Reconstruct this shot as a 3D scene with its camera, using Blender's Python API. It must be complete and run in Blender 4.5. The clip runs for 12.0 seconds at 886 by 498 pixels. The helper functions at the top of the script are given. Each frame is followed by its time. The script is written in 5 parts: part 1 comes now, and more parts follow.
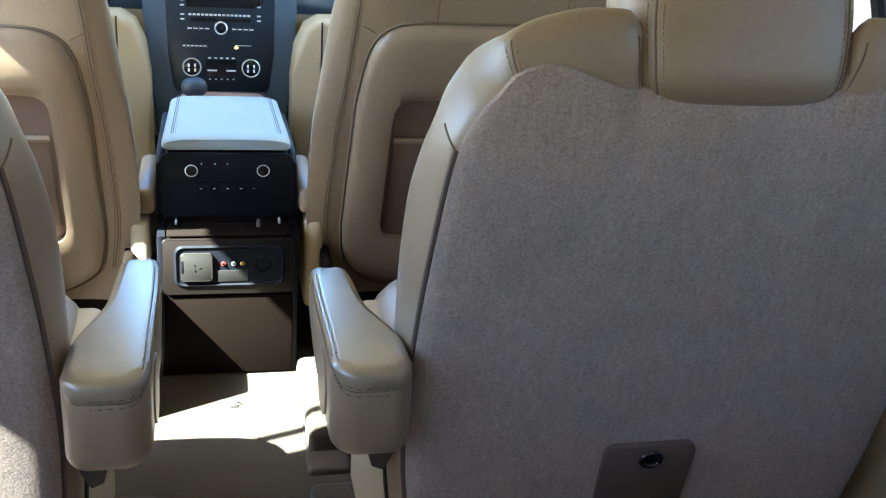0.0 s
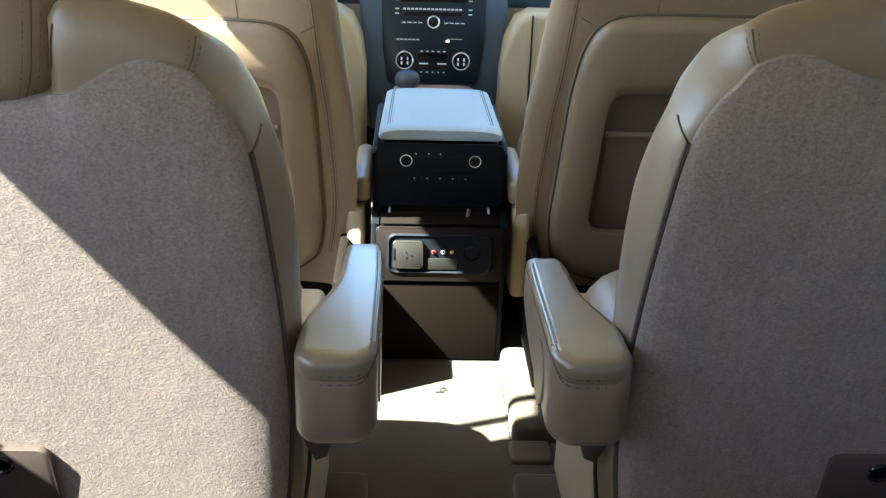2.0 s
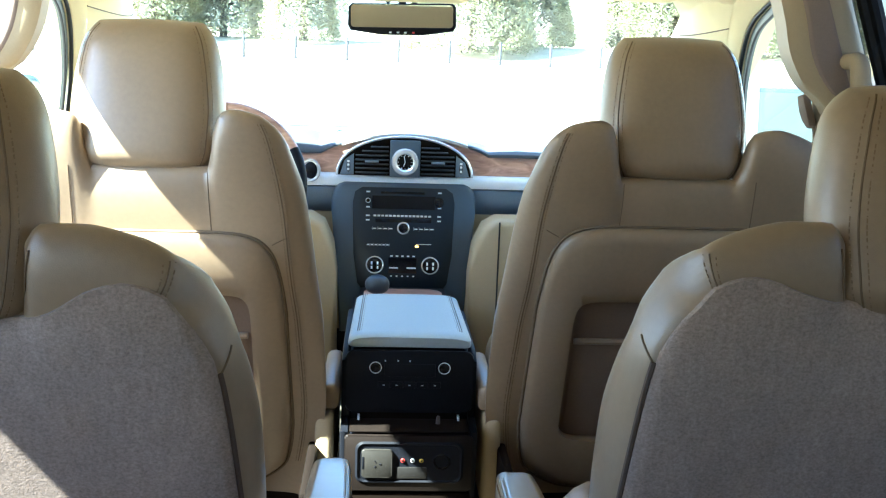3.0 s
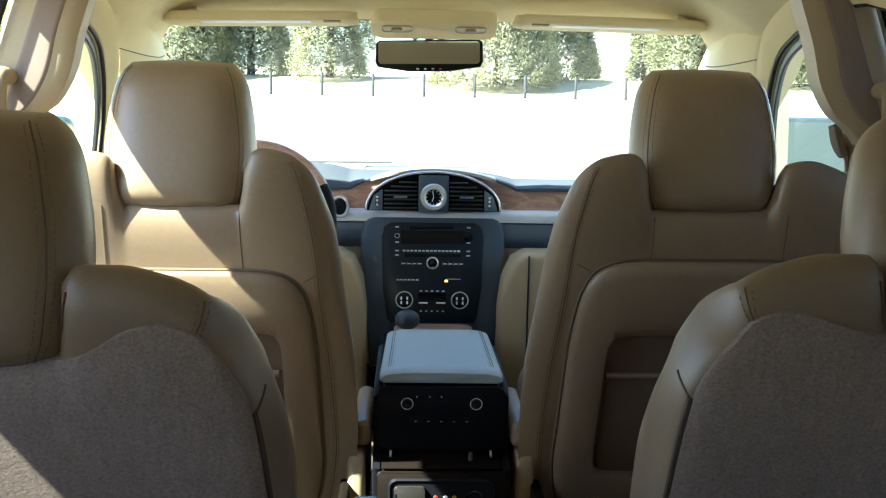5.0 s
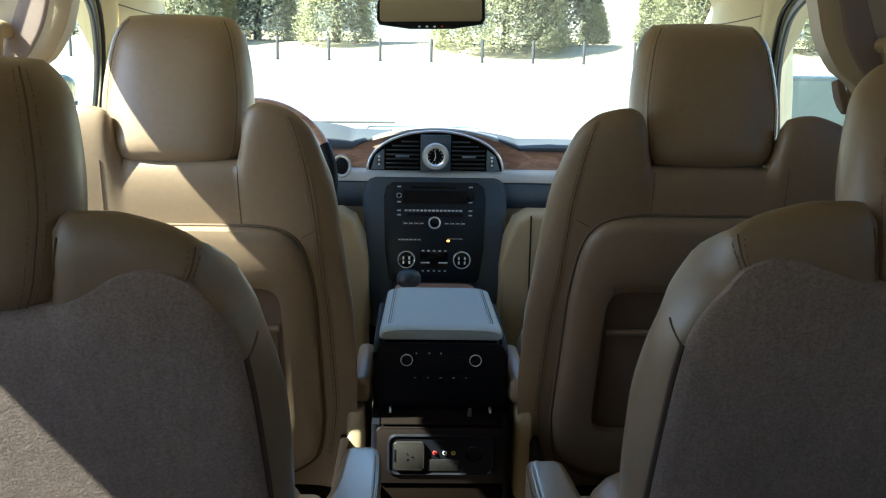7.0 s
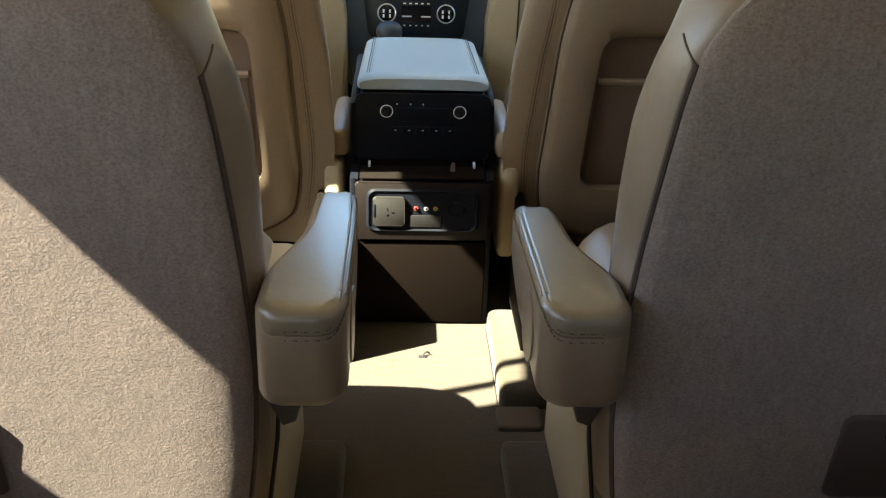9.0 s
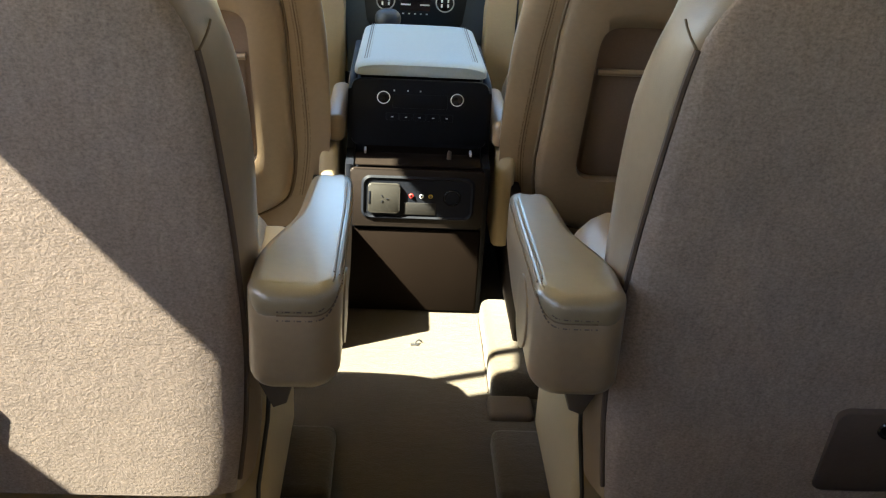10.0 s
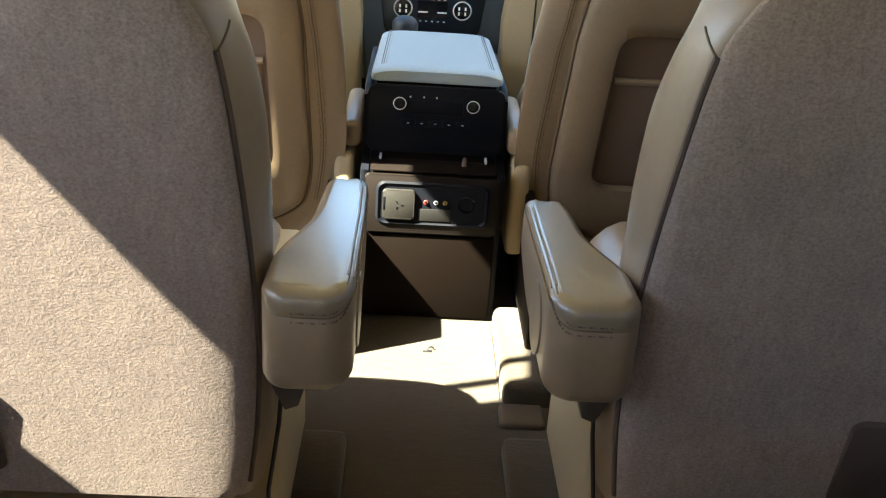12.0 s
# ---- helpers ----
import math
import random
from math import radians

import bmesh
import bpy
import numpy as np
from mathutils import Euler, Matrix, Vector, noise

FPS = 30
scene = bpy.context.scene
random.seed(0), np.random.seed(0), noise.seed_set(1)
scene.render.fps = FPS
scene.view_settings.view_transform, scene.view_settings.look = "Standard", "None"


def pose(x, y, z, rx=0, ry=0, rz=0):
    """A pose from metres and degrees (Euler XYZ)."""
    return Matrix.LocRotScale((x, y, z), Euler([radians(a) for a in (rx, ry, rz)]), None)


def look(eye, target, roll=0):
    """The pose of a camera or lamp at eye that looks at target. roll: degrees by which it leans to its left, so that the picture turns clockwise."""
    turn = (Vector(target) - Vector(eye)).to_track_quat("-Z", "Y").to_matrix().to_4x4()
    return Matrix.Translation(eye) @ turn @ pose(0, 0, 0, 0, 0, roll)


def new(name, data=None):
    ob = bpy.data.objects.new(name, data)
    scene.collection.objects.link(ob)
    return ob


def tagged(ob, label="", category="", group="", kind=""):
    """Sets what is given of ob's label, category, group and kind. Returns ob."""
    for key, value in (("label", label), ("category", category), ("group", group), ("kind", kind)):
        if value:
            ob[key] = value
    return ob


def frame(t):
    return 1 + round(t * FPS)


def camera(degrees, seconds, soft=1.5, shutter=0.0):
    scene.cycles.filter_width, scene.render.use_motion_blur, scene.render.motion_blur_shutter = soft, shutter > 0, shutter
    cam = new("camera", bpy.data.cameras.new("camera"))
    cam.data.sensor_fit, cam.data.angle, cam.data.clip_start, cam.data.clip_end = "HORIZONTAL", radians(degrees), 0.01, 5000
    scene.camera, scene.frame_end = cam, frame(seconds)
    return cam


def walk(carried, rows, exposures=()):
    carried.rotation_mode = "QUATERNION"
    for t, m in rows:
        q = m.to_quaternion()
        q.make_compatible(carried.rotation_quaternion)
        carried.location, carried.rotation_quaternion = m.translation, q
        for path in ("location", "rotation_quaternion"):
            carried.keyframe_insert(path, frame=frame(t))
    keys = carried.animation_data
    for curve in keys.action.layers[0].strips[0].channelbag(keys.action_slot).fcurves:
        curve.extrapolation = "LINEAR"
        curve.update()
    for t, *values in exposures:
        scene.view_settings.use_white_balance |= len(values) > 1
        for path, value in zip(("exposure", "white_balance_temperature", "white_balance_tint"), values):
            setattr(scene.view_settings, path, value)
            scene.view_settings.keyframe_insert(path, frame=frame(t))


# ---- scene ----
cam = camera(47.1, 12.0, soft=1.2)
PATH = [
    (0, (-0.024, 0.167, 0.988), (0.413, 1.968, 0.236), 4.2),
    (0.5, (-0.036, 0.168, 0.981), (0.285, 1.994, 0.231), 4.2),
    (1, (-0.064, 0.171, 0.974), (0.11, 2.003, 0.191), 3.6),
    (1.5, (-0.067, 0.169, 0.974), (0.002, 1.999, 0.17), 2.2),
    (2, (-0.059, 0.166, 0.983), (0.011, 2.007, 0.204), 1.8),
    (2.5, (-0.057, 0.164, 1.006), (0.047, 2.084, 0.458), 1.6),
    (3, (-0.059, 0.163, 1.01), (0.063, 2.116, 0.594), 2.0),
    (3.2, (-0.059, 0.154, 1.016), (0.064, 2.111, 0.622), 1.9),
    (5, (-0.064, 0.165, 1.013), (0.003, 2.132, 0.66), 1.0),
    (5.5, (-0.06, 0.163, 1.012), (-0.011, 2.132, 0.662), 0.5),
    (6, (-0.056, 0.166, 1.007), (-0.021, 2.131, 0.635), 0.4),
    (6.5, (-0.051, 0.165, 1.004), (-0.013, 2.126, 0.615), 0.3),
    (7, (-0.049, 0.164, 0.995), (0.004, 2.119, 0.577), 1.0),
    (7.5, (-0.05, 0.179, 0.98), (0.001, 2.102, 0.431), 0.3),
    (7.7, (-0.052, 0.19, 0.971), (-0.008, 2.1, 0.378), 0.4),
    (9.3, (-0.044, 0.254, 0.908), (0.059, 2.067, 0.069), 2.2),
    (9.5, (-0.045, 0.253, 0.906), (0.06, 2.067, 0.071), 2.4),
    (10, (-0.046, 0.253, 0.903), (0.06, 2.066, 0.066), 3.3),
    (10.5, (-0.048, 0.255, 0.898), (0.055, 2.073, 0.071), 4.5),
    (11, (-0.047, 0.253, 0.899), (0.043, 2.073, 0.075), 3.4),
    (11.5, (-0.047, 0.252, 0.898), (0.035, 2.074, 0.077), 3.9),
    (12, (-0.048, 0.253, 0.898), (0.033, 2.075, 0.076), 3.9),
]
walk(cam, [(t, look(eye, target, roll)) for t, eye, target, roll in PATH],
     [(0.0, 4.62, 4900, 3), (0.5, 4.68, 4950, 2), (1.0, 4.5, 5150, 4), (1.5, 4.36, 5200, 2), (2.0, 4.2, 5150, 3), (2.5, 4.22, 5000, 2), (3.0, 4.02, 4850, 1), (5.0, 2.95, 5200, 1), (6.5, 2.52, 5200, 1),
      (7.5, 2.75, 5250, 5), (9.3, 3.82, 5880, 4), (12.0, 4.15, 5830, 5)])







# ---- world and sun ----
SUN = Vector((2.1, 1.0, -2.5)).normalized()      # the way the light goes: from the left, a little behind
world = bpy.data.worlds.new("world")
scene.world = world
world.use_nodes = True
wn = world.node_tree.nodes
sky = wn.new("ShaderNodeTexSky")
sky.sky_type = "NISHITA"
sky.sun_disc = False
sky.sun_elevation = math.asin(-SUN.z)
sky.sun_rotation = math.atan2(-SUN.x, -SUN.y)
wn["Background"].inputs["Strength"].default_value = 0.078
world.node_tree.links.new(sky.outputs[0], wn["Background"].inputs["Color"])
sun = new("sun", bpy.data.lights.new("sun", "SUN"))
sun.data.energy, sun.data.angle, sun.data.color = 5.0, radians(0.6), (1.0, 0.89, 0.65)
sun.matrix_world = look((0, 0, 20), Vector((0, 0, 20)) + SUN)


# ---- materials ----
def material(name, colour, rough=0.5, metal=0.0, spread=0.12, scale=40.0, fine=300.0, bump=0.0, bump_scale=400.0,
             specular=0.5, coat=0.0, coat_rough=0.08, sheen=0.0, stains=0.0, detail="noise"):
    """A surface with variation at two scales, fine relief and its own gloss."""
    m = bpy.data.materials.new(name)
    m.use_nodes = True
    nt = m.node_tree
    n, l = nt.nodes, nt.links
    b = n["Principled BSDF"]
    tc = n.new("ShaderNodeTexCoord")
    big = n.new("ShaderNodeTexNoise"); big.inputs["Scale"].default_value = scale; big.inputs["Detail"].default_value = 4
    small = n.new("ShaderNodeTexNoise"); small.inputs["Scale"].default_value = fine; small.inputs["Detail"].default_value = 2
    l.new(tc.outputs["Object"], big.inputs["Vector"]); l.new(tc.outputs["Object"], small.inputs["Vector"])
    mix = n.new("ShaderNodeMath"); mix.operation = "ADD"
    l.new(big.outputs["Fac"], mix.inputs[0]); l.new(small.outputs["Fac"], mix.inputs[1])
    ramp = n.new("ShaderNodeMapRange")
    ramp.inputs["From Min"].default_value, ramp.inputs["From Max"].default_value = 0.6, 1.4
    ramp.inputs["To Min"].default_value, ramp.inputs["To Max"].default_value = 1 - spread, 1 + spread
    l.new(mix.outputs[0], ramp.inputs["Value"])
    mul = n.new("ShaderNodeVectorMath"); mul.operation = "SCALE"
    mul.inputs[0].default_value = colour
    l.new(ramp.outputs[0], mul.inputs["Scale"])
    l.new(mul.outputs[0], b.inputs["Base Color"])
    rr = n.new("ShaderNodeMapRange")
    rr.inputs["To Min"].default_value, rr.inputs["To Max"].default_value = max(0.02, rough - 0.06), min(1, rough + 0.06)
    l.new(big.outputs["Fac"], rr.inputs["Value"]); l.new(rr.outputs[0], b.inputs["Roughness"])
    b.inputs["Metallic"].default_value = metal
    b.inputs["Specular IOR Level"].default_value = specular
    b.inputs["Coat Weight"].default_value = coat
    b.inputs["Coat Roughness"].default_value = coat_rough
    b.inputs["Sheen Weight"].default_value = sheen
    if bump:
        if detail == "leather":
            tex = n.new("ShaderNodeTexVoronoi"); tex.inputs["Scale"].default_value = bump_scale
            out = tex.outputs["Distance"]
        else:
            tex = n.new("ShaderNodeTexNoise"); tex.inputs["Scale"].default_value = bump_scale; tex.inputs["Detail"].default_value = 3
            out = tex.outputs["Fac"]
        l.new(tc.outputs["Object"], tex.inputs["Vector"])
        bp = n.new("ShaderNodeBump"); bp.inputs["Strength"].default_value = bump; bp.inputs["Distance"].default_value = 0.002
        l.new(out, bp.inputs["Height"]); l.new(bp.outputs[0], b.inputs["Normal"])
    return m


leather = material("leather", (0.278, 0.203, 0.125), 0.42, specular=0.5, coat=0.55, coat_rough=0.34, spread=0.08, scale=9, fine=120, bump=0.12, bump_scale=900, detail="leather")


def carpet_material(name, colour, rough_scale, weave, bump, spread):
    """Short-pile carpet: fine fibres, a faint woven banding and broad patches of brushed nap."""
    m = bpy.data.materials.new(name)
    m.use_nodes = True
    n, l = m.node_tree.nodes, m.node_tree.links
    b = n["Principled BSDF"]
    tc = n.new("ShaderNodeTexCoord")

    def noise(stretch, scale, detail):
        mp = n.new("ShaderNodeMapping"); mp.inputs["Scale"].default_value = stretch
        tx = n.new("ShaderNodeTexNoise"); tx.inputs["Scale"].default_value = scale; tx.inputs["Detail"].default_value = detail
        tx.inputs["Roughness"].default_value = 0.65
        l.new(tc.outputs["Object"], mp.inputs["Vector"]); l.new(mp.outputs[0], tx.inputs["Vector"])
        return tx.outputs["Fac"]
    fibre, bands, nap = noise((0.8, 1, 1.0), rough_scale, 6), noise((1.0, 1, 0.16), weave, 2), noise((1, 1, 1), 11, 3)

    def ranged(v, a, c):
        q = n.new("ShaderNodeMapRange")
        q.inputs["From Min"].default_value, q.inputs["From Max"].default_value = 0.3, 0.7
        q.inputs["To Min"].default_value, q.inputs["To Max"].default_value = a, c
        l.new(v, q.inputs["Value"])
        return q.outputs[0]

    def times(a, c):
        q = n.new("ShaderNodeMath"); q.operation = "MULTIPLY"
        l.new(a, q.inputs[0]); l.new(c, q.inputs[1])
        return q.outputs[0]
    f = times(times(ranged(fibre, 1 - spread, 1 + spread), ranged(bands, 0.93, 1.07)), ranged(nap, 0.93, 1.07))
    mul = n.new("ShaderNodeVectorMath"); mul.operation = "SCALE"; mul.inputs[0].default_value = colour
    l.new(f, mul.inputs["Scale"]); l.new(mul.outputs[0], b.inputs["Base Color"])
    b.inputs["Roughness"].default_value, b.inputs["Specular IOR Level"].default_value, b.inputs["Sheen Weight"].default_value = 0.95, 0.1, 0.25
    bp = n.new("ShaderNodeBump"); bp.inputs["Strength"].default_value = bump; bp.inputs["Distance"].default_value = 0.003
    felt = n.new("ShaderNodeMath"); felt.operation = "MULTIPLY_ADD"; felt.inputs[1].default_value = 0.85
    l.new(noise((0.55, 1, 1.0), 85, 3), felt.inputs[0]); l.new(fibre, felt.inputs[2])
    l.new(felt.outputs[0], bp.inputs["Height"]); l.new(bp.outputs[0], b.inputs["Normal"])
    return m


pad_leather = material("armrest_leather", (0.262, 0.208, 0.130), 0.36, specular=0.9, coat=1.0, coat_rough=0.26, spread=0.08, scale=9, fine=120, bump=0.12, bump_scale=900, detail="leather")
fabric = carpet_material("seat_carpet", (0.360, 0.289, 0.246), 400, 140, 0.34, 0.29)
carpet = carpet_material("floor_carpet", (0.062, 0.048, 0.030), 480, 120, 0.5, 0.22)
headliner_mat = material("headliner_cloth", (0.86, 0.75, 0.47), 0.95, spread=0.05, scale=12, fine=600, bump=0.3, bump_scale=700, specular=0.1)
trim_beige = material("beige_plastic", (0.42, 0.335, 0.20), 0.55, spread=0.05, scale=10, fine=300, bump=0.15, bump_scale=900)
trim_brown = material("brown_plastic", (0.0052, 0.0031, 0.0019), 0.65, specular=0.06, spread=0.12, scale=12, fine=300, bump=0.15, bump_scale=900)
trim_dark = material("dark_plastic", (0.0075, 0.0085, 0.012), 0.5, specular=0.14, spread=0.15, scale=15, fine=300, bump=0.1, bump_scale=900)
panel_brown = material("panel_brown_plastic", (0.0105, 0.0074, 0.0058), 0.5, specular=0.2, spread=0.12, scale=12, fine=300, bump=0.15, bump_scale=900)
trim_blue = material("slate_plastic", (0.14, 0.18, 0.235), 0.45, spread=0.1, scale=12, fine=300, bump=0.15, bump_scale=900)
trim_silver = material("silver_paint", (0.70, 0.74, 0.80), 0.4, metal=0.1, spread=0.05, scale=20, fine=300)
console_leather = material("console_pad", (0.40, 0.48, 0.53), 0.36, spread=0.06, scale=10, fine=150, bump=0.2, bump_scale=900, detail="leather")
chrome = material("chrome", (0.85, 0.86, 0.88), 0.12, metal=1.0, spread=0.02)
satin = material("satin_chrome", (0.86, 0.88, 0.91), 0.22, metal=0.6, spread=0.03)
rubber = material("black_rubber", (0.015, 0.015, 0.016), 0.6, spread=0.2)
thread = material("thread", (0.235, 0.172, 0.104), 0.85, spread=0.1)
groove_mat = material("groove_cloth", (0.11, 0.08, 0.062), 0.9, spread=0.1)
seam_mat = material("seam", (0.16, 0.115, 0.07), 0.8, spread=0.1)
black_gloss = material("gloss_black", (0.01, 0.01, 0.012), 0.15, spread=0.1)
white_print = material("white_print", (0.86, 0.88, 0.90), 0.5, spread=0.03)
asphalt = material("concrete_lot", (0.33, 0.31, 0.28), 0.9, spread=0.15, scale=0.5, fine=8, specular=0.2)
foliage = material("foliage", (0.42, 0.42, 0.25), 1.0, spread=0.35, scale=0.8, fine=6, specular=0.0)
_n, _l = foliage.node_tree.nodes, foliage.node_tree.links
_tr, _mx = _n.new("ShaderNodeBsdfTranslucent"), _n.new("ShaderNodeMixShader")      # leaves let light through
_tr.inputs["Color"].default_value, _mx.inputs[0].default_value = (0.60, 0.61, 0.35, 1), 0.4
_l.new(_n["Principled BSDF"].outputs[0], _mx.inputs[1]); _l.new(_tr.outputs[0], _mx.inputs[2])
_l.new(_mx.outputs[0], _n["Material Output"].inputs["Surface"])
bark = material("bark", (0.10, 0.075, 0.055), 0.9, spread=0.3, scale=4, fine=20)
dry_grass = material("dry_grass", (0.46, 0.40, 0.25), 0.95, spread=0.25, scale=0.6, fine=7, specular=0.1)
post_mat = material("post_paint", (0.03, 0.03, 0.032), 0.6)
plaster = material("pale_plaster", (0.72, 0.70, 0.66), 0.9, spread=0.05, scale=0.5, fine=6)
frame_paint = material("door_frame_paint", (0.15, 0.17, 0.165), 0.4, spread=0.06)
door_mirror_mat = material("tinted_mirror", (0.15, 0.195, 0.20), 0.05, metal=1.0, spread=0.02)
mirror_mat = material("mirror_glass", (0.9, 0.92, 0.93), 0.03, metal=1.0, spread=0.01)
latch_mat = material("latch_plastic", (0.115, 0.088, 0.074), 0.45, spread=0.12, scale=20, fine=300, bump=0.15, bump_scale=900)
cover_mat = material("cover_plastic", (0.075, 0.056, 0.040), 0.6, spread=0.12, scale=20, fine=300, bump=0.2, bump_scale=900)
flap_mat = material("flap_plastic", (0.024, 0.022, 0.0185), 0.5, spread=0.1, scale=30, fine=300)
knob_mat = material("gear_knob_leather", (0.026, 0.036, 0.050), 0.4, spread=0.1, scale=40, fine=300, bump=0.1, bump_scale=900)
fascia_mat = material("fascia_plastic", (0.013, 0.019, 0.028), 0.4, specular=0.3, spread=0.1, scale=20, fine=300)
cowl_mat = material("cowl_plastic", (0.062, 0.088, 0.125), 0.4, spread=0.1, scale=12, fine=300, bump=0.12, bump_scale=900)
slat_mat = material("slat_plastic", (0.034, 0.038, 0.044), 0.4, spread=0.1, scale=30, fine=300)
jack_mat = material("jack_plate_plastic", (0.012, 0.011, 0.010), 0.5, spread=0.1, scale=30, fine=300)
grey_plastic = material("grey_plastic", (0.12, 0.12, 0.115), 0.45, spread=0.1, scale=20, fine=300)
base_mat = material("seat_base_plastic", (0.008, 0.0055, 0.004), 0.8, spread=0.1, scale=20, fine=300, specular=0.08)
pocket_mat = material("pocket_vinyl", (0.20, 0.145, 0.105), 0.6, spread=0.08, scale=14, fine=250, bump=0.2, bump_scale=700, specular=0.3)
taupe_cloth = material("taupe_cloth", (0.27, 0.21, 0.17), 0.9, spread=0.08, scale=20, fine=500, bump=0.15, bump_scale=900, specular=0.2)
# dash top in two tones: shade painted into the near roll, sun into the deck
roll_shade_mat = material("dash_vinyl_shaded", (0.075, 0.083, 0.098), 0.7, specular=0.2, spread=0.08, scale=10, fine=300, bump=0.1, bump_scale=900)
top_lit_mat = material("dash_vinyl_lit", (0.30, 0.285, 0.26), 0.5, spread=0.08, scale=10, fine=300, bump=0.1, bump_scale=900, specular=0.8)
paint = material("car_paint", (0.045, 0.066, 0.072), 0.25, spread=0.05, coat=0.6)
steel = material("steel", (0.35, 0.35, 0.36), 0.35, metal=1.0, spread=0.1)

wood = bpy.data.materials.new("burl_wood")
wood.use_nodes = True
_n, _l = wood.node_tree.nodes, wood.node_tree.links
_tc = _n.new("ShaderNodeTexCoord"); _nz = _n.new("ShaderNodeTexNoise"); _cr = _n.new("ShaderNodeValToRGB")
_mp = _n.new("ShaderNodeMapping"); _mp.inputs["Scale"].default_value = (1.0, 3.0, 4.0)
_nz.inputs["Scale"].default_value, _nz.inputs["Detail"].default_value, _nz.inputs["Distortion"].default_value = 14, 6, 1.5
_l.new(_tc.outputs["Object"], _mp.inputs["Vector"]); _l.new(_mp.outputs[0], _nz.inputs["Vector"]); _l.new(_nz.outputs["Fac"], _cr.inputs["Fac"])
# both wood tones are paled to hold the veil of reflected light
_cr.color_ramp.elements[0].color, _cr.color_ramp.elements[0].position = (0.34, 0.19, 0.145, 1), 0.3
_cr.color_ramp.elements[1].color, _cr.color_ramp.elements[1].position = (0.66, 0.42, 0.32, 1), 0.75
_l.new(_cr.outputs["Color"], _n["Principled BSDF"].inputs["Base Color"])
_n["Principled BSDF"].inputs["Roughness"].default_value = 0.28
_n["Principled BSDF"].inputs["Coat Weight"].default_value = 0.6


def glass_material(name, tint, gloss=0.05):
    m = bpy.data.materials.new(name)
    m.use_nodes = True
    n, l = m.node_tree.nodes, m.node_tree.links
    n.remove(n["Principled BSDF"])
    tr = n.new("ShaderNodeBsdfTransparent"); tr.inputs["Color"].default_value = (*tint, 1)
    gl = n.new("ShaderNodeBsdfGlossy"); gl.inputs["Roughness"].default_value = 0.02
    mx = n.new("ShaderNodeMixShader")
    mx.inputs[0].default_value = gloss
    l.new(tr.outputs[0], mx.inputs[1]); l.new(gl.outputs[0], mx.inputs[2])
    l.new(mx.outputs[0], n["Material Output"].inputs["Surface"])
    return m


glass = glass_material("window_glass", (0.90, 0.94, 0.92))
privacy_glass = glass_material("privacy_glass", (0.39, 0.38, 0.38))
# the same rear glass, darkened on the right and at the tail against fill light
fill_cut_glass = glass_material("fill_cut_glass", (0.14, 0.14, 0.145))
tail_glass = glass_material("tail_glass", (0.13, 0.13, 0.155))
lamp_lens = material("frosted_lens", (0.50, 0.40, 0.20), 0.3, spread=0.02)


def glow(name, colour, strength):
    m = bpy.data.materials.new(name)
    m.use_nodes = True
    b = m.node_tree.nodes["Principled BSDF"]
    b.inputs["Base Color"].default_value = (*colour, 1)
    b.inputs["Emission Color"].default_value = (*colour, 1)
    b.inputs["Emission Strength"].default_value = strength
    return m


amber_glow = glow("amber_indicator", (1.0, 0.45, 0.05), 1.2)
red_paint = material("red_plastic", (0.55, 0.04, 0.03), 0.4)
yellow_paint = material("yellow_plastic", (0.75, 0.55, 0.06), 0.4)


# ---- mesh helpers ----
def part(name, bm, mat, parent=None, label="", sharp=38):
    """Links a bmesh as one mesh object, under a thing if parent is given."""
    me = bpy.data.meshes.new(name)
    bmesh.ops.recalc_face_normals(bm, faces=bm.faces)
    bm.to_mesh(me)
    bm.free()
    me.shade_smooth()
    me.set_sharp_from_angle(angle=radians(sharp))
    me.materials.append(mat)
    ob = new(name, me)
    if parent is not None:
        ob.parent = parent
        ob.matrix_parent_inverse = Matrix.Translation(-parent.location)
    if label:
        tagged(ob, label)
    return ob


def thing(name, x, y, z, label, category, group="", kind=""):
    ob = new(name)
    ob.location = (x, y, z)
    ob.empty_display_size = 0.05
    return tagged(ob, label, category, group, kind)


def smooth(a, b, t):
    t = min(1.0, max(0.0, (t - a) / (b - a)))
    return t * t * (3 - 2 * t)


def table(rows):
    """A smooth curve through (place, value) rows, without overshoot."""
    slopes = [(vb - va) / (b - a) for (a, va), (b, vb) in zip(rows, rows[1:])]
    tangents = [slopes[0]]
    for p, q in zip(slopes, slopes[1:]):
        tangents.append(2 * p * q / (p + q) if p * q > 0 else 0.0)
    tangents.append(slopes[-1])

    def at(t):
        if t <= rows[0][0]:
            return rows[0][1]
        for i, ((a, va), (b, vb)) in enumerate(zip(rows, rows[1:])):
            if t <= b:
                h = b - a
                k = (t - a) / h
                return (va * (1 + 2 * k) * (1 - k) ** 2 + tangents[i] * h * k * (1 - k) ** 2
                        + vb * k * k * (3 - 2 * k) + tangents[i + 1] * h * k * k * (k - 1))
        return rows[-1][1]
    return at


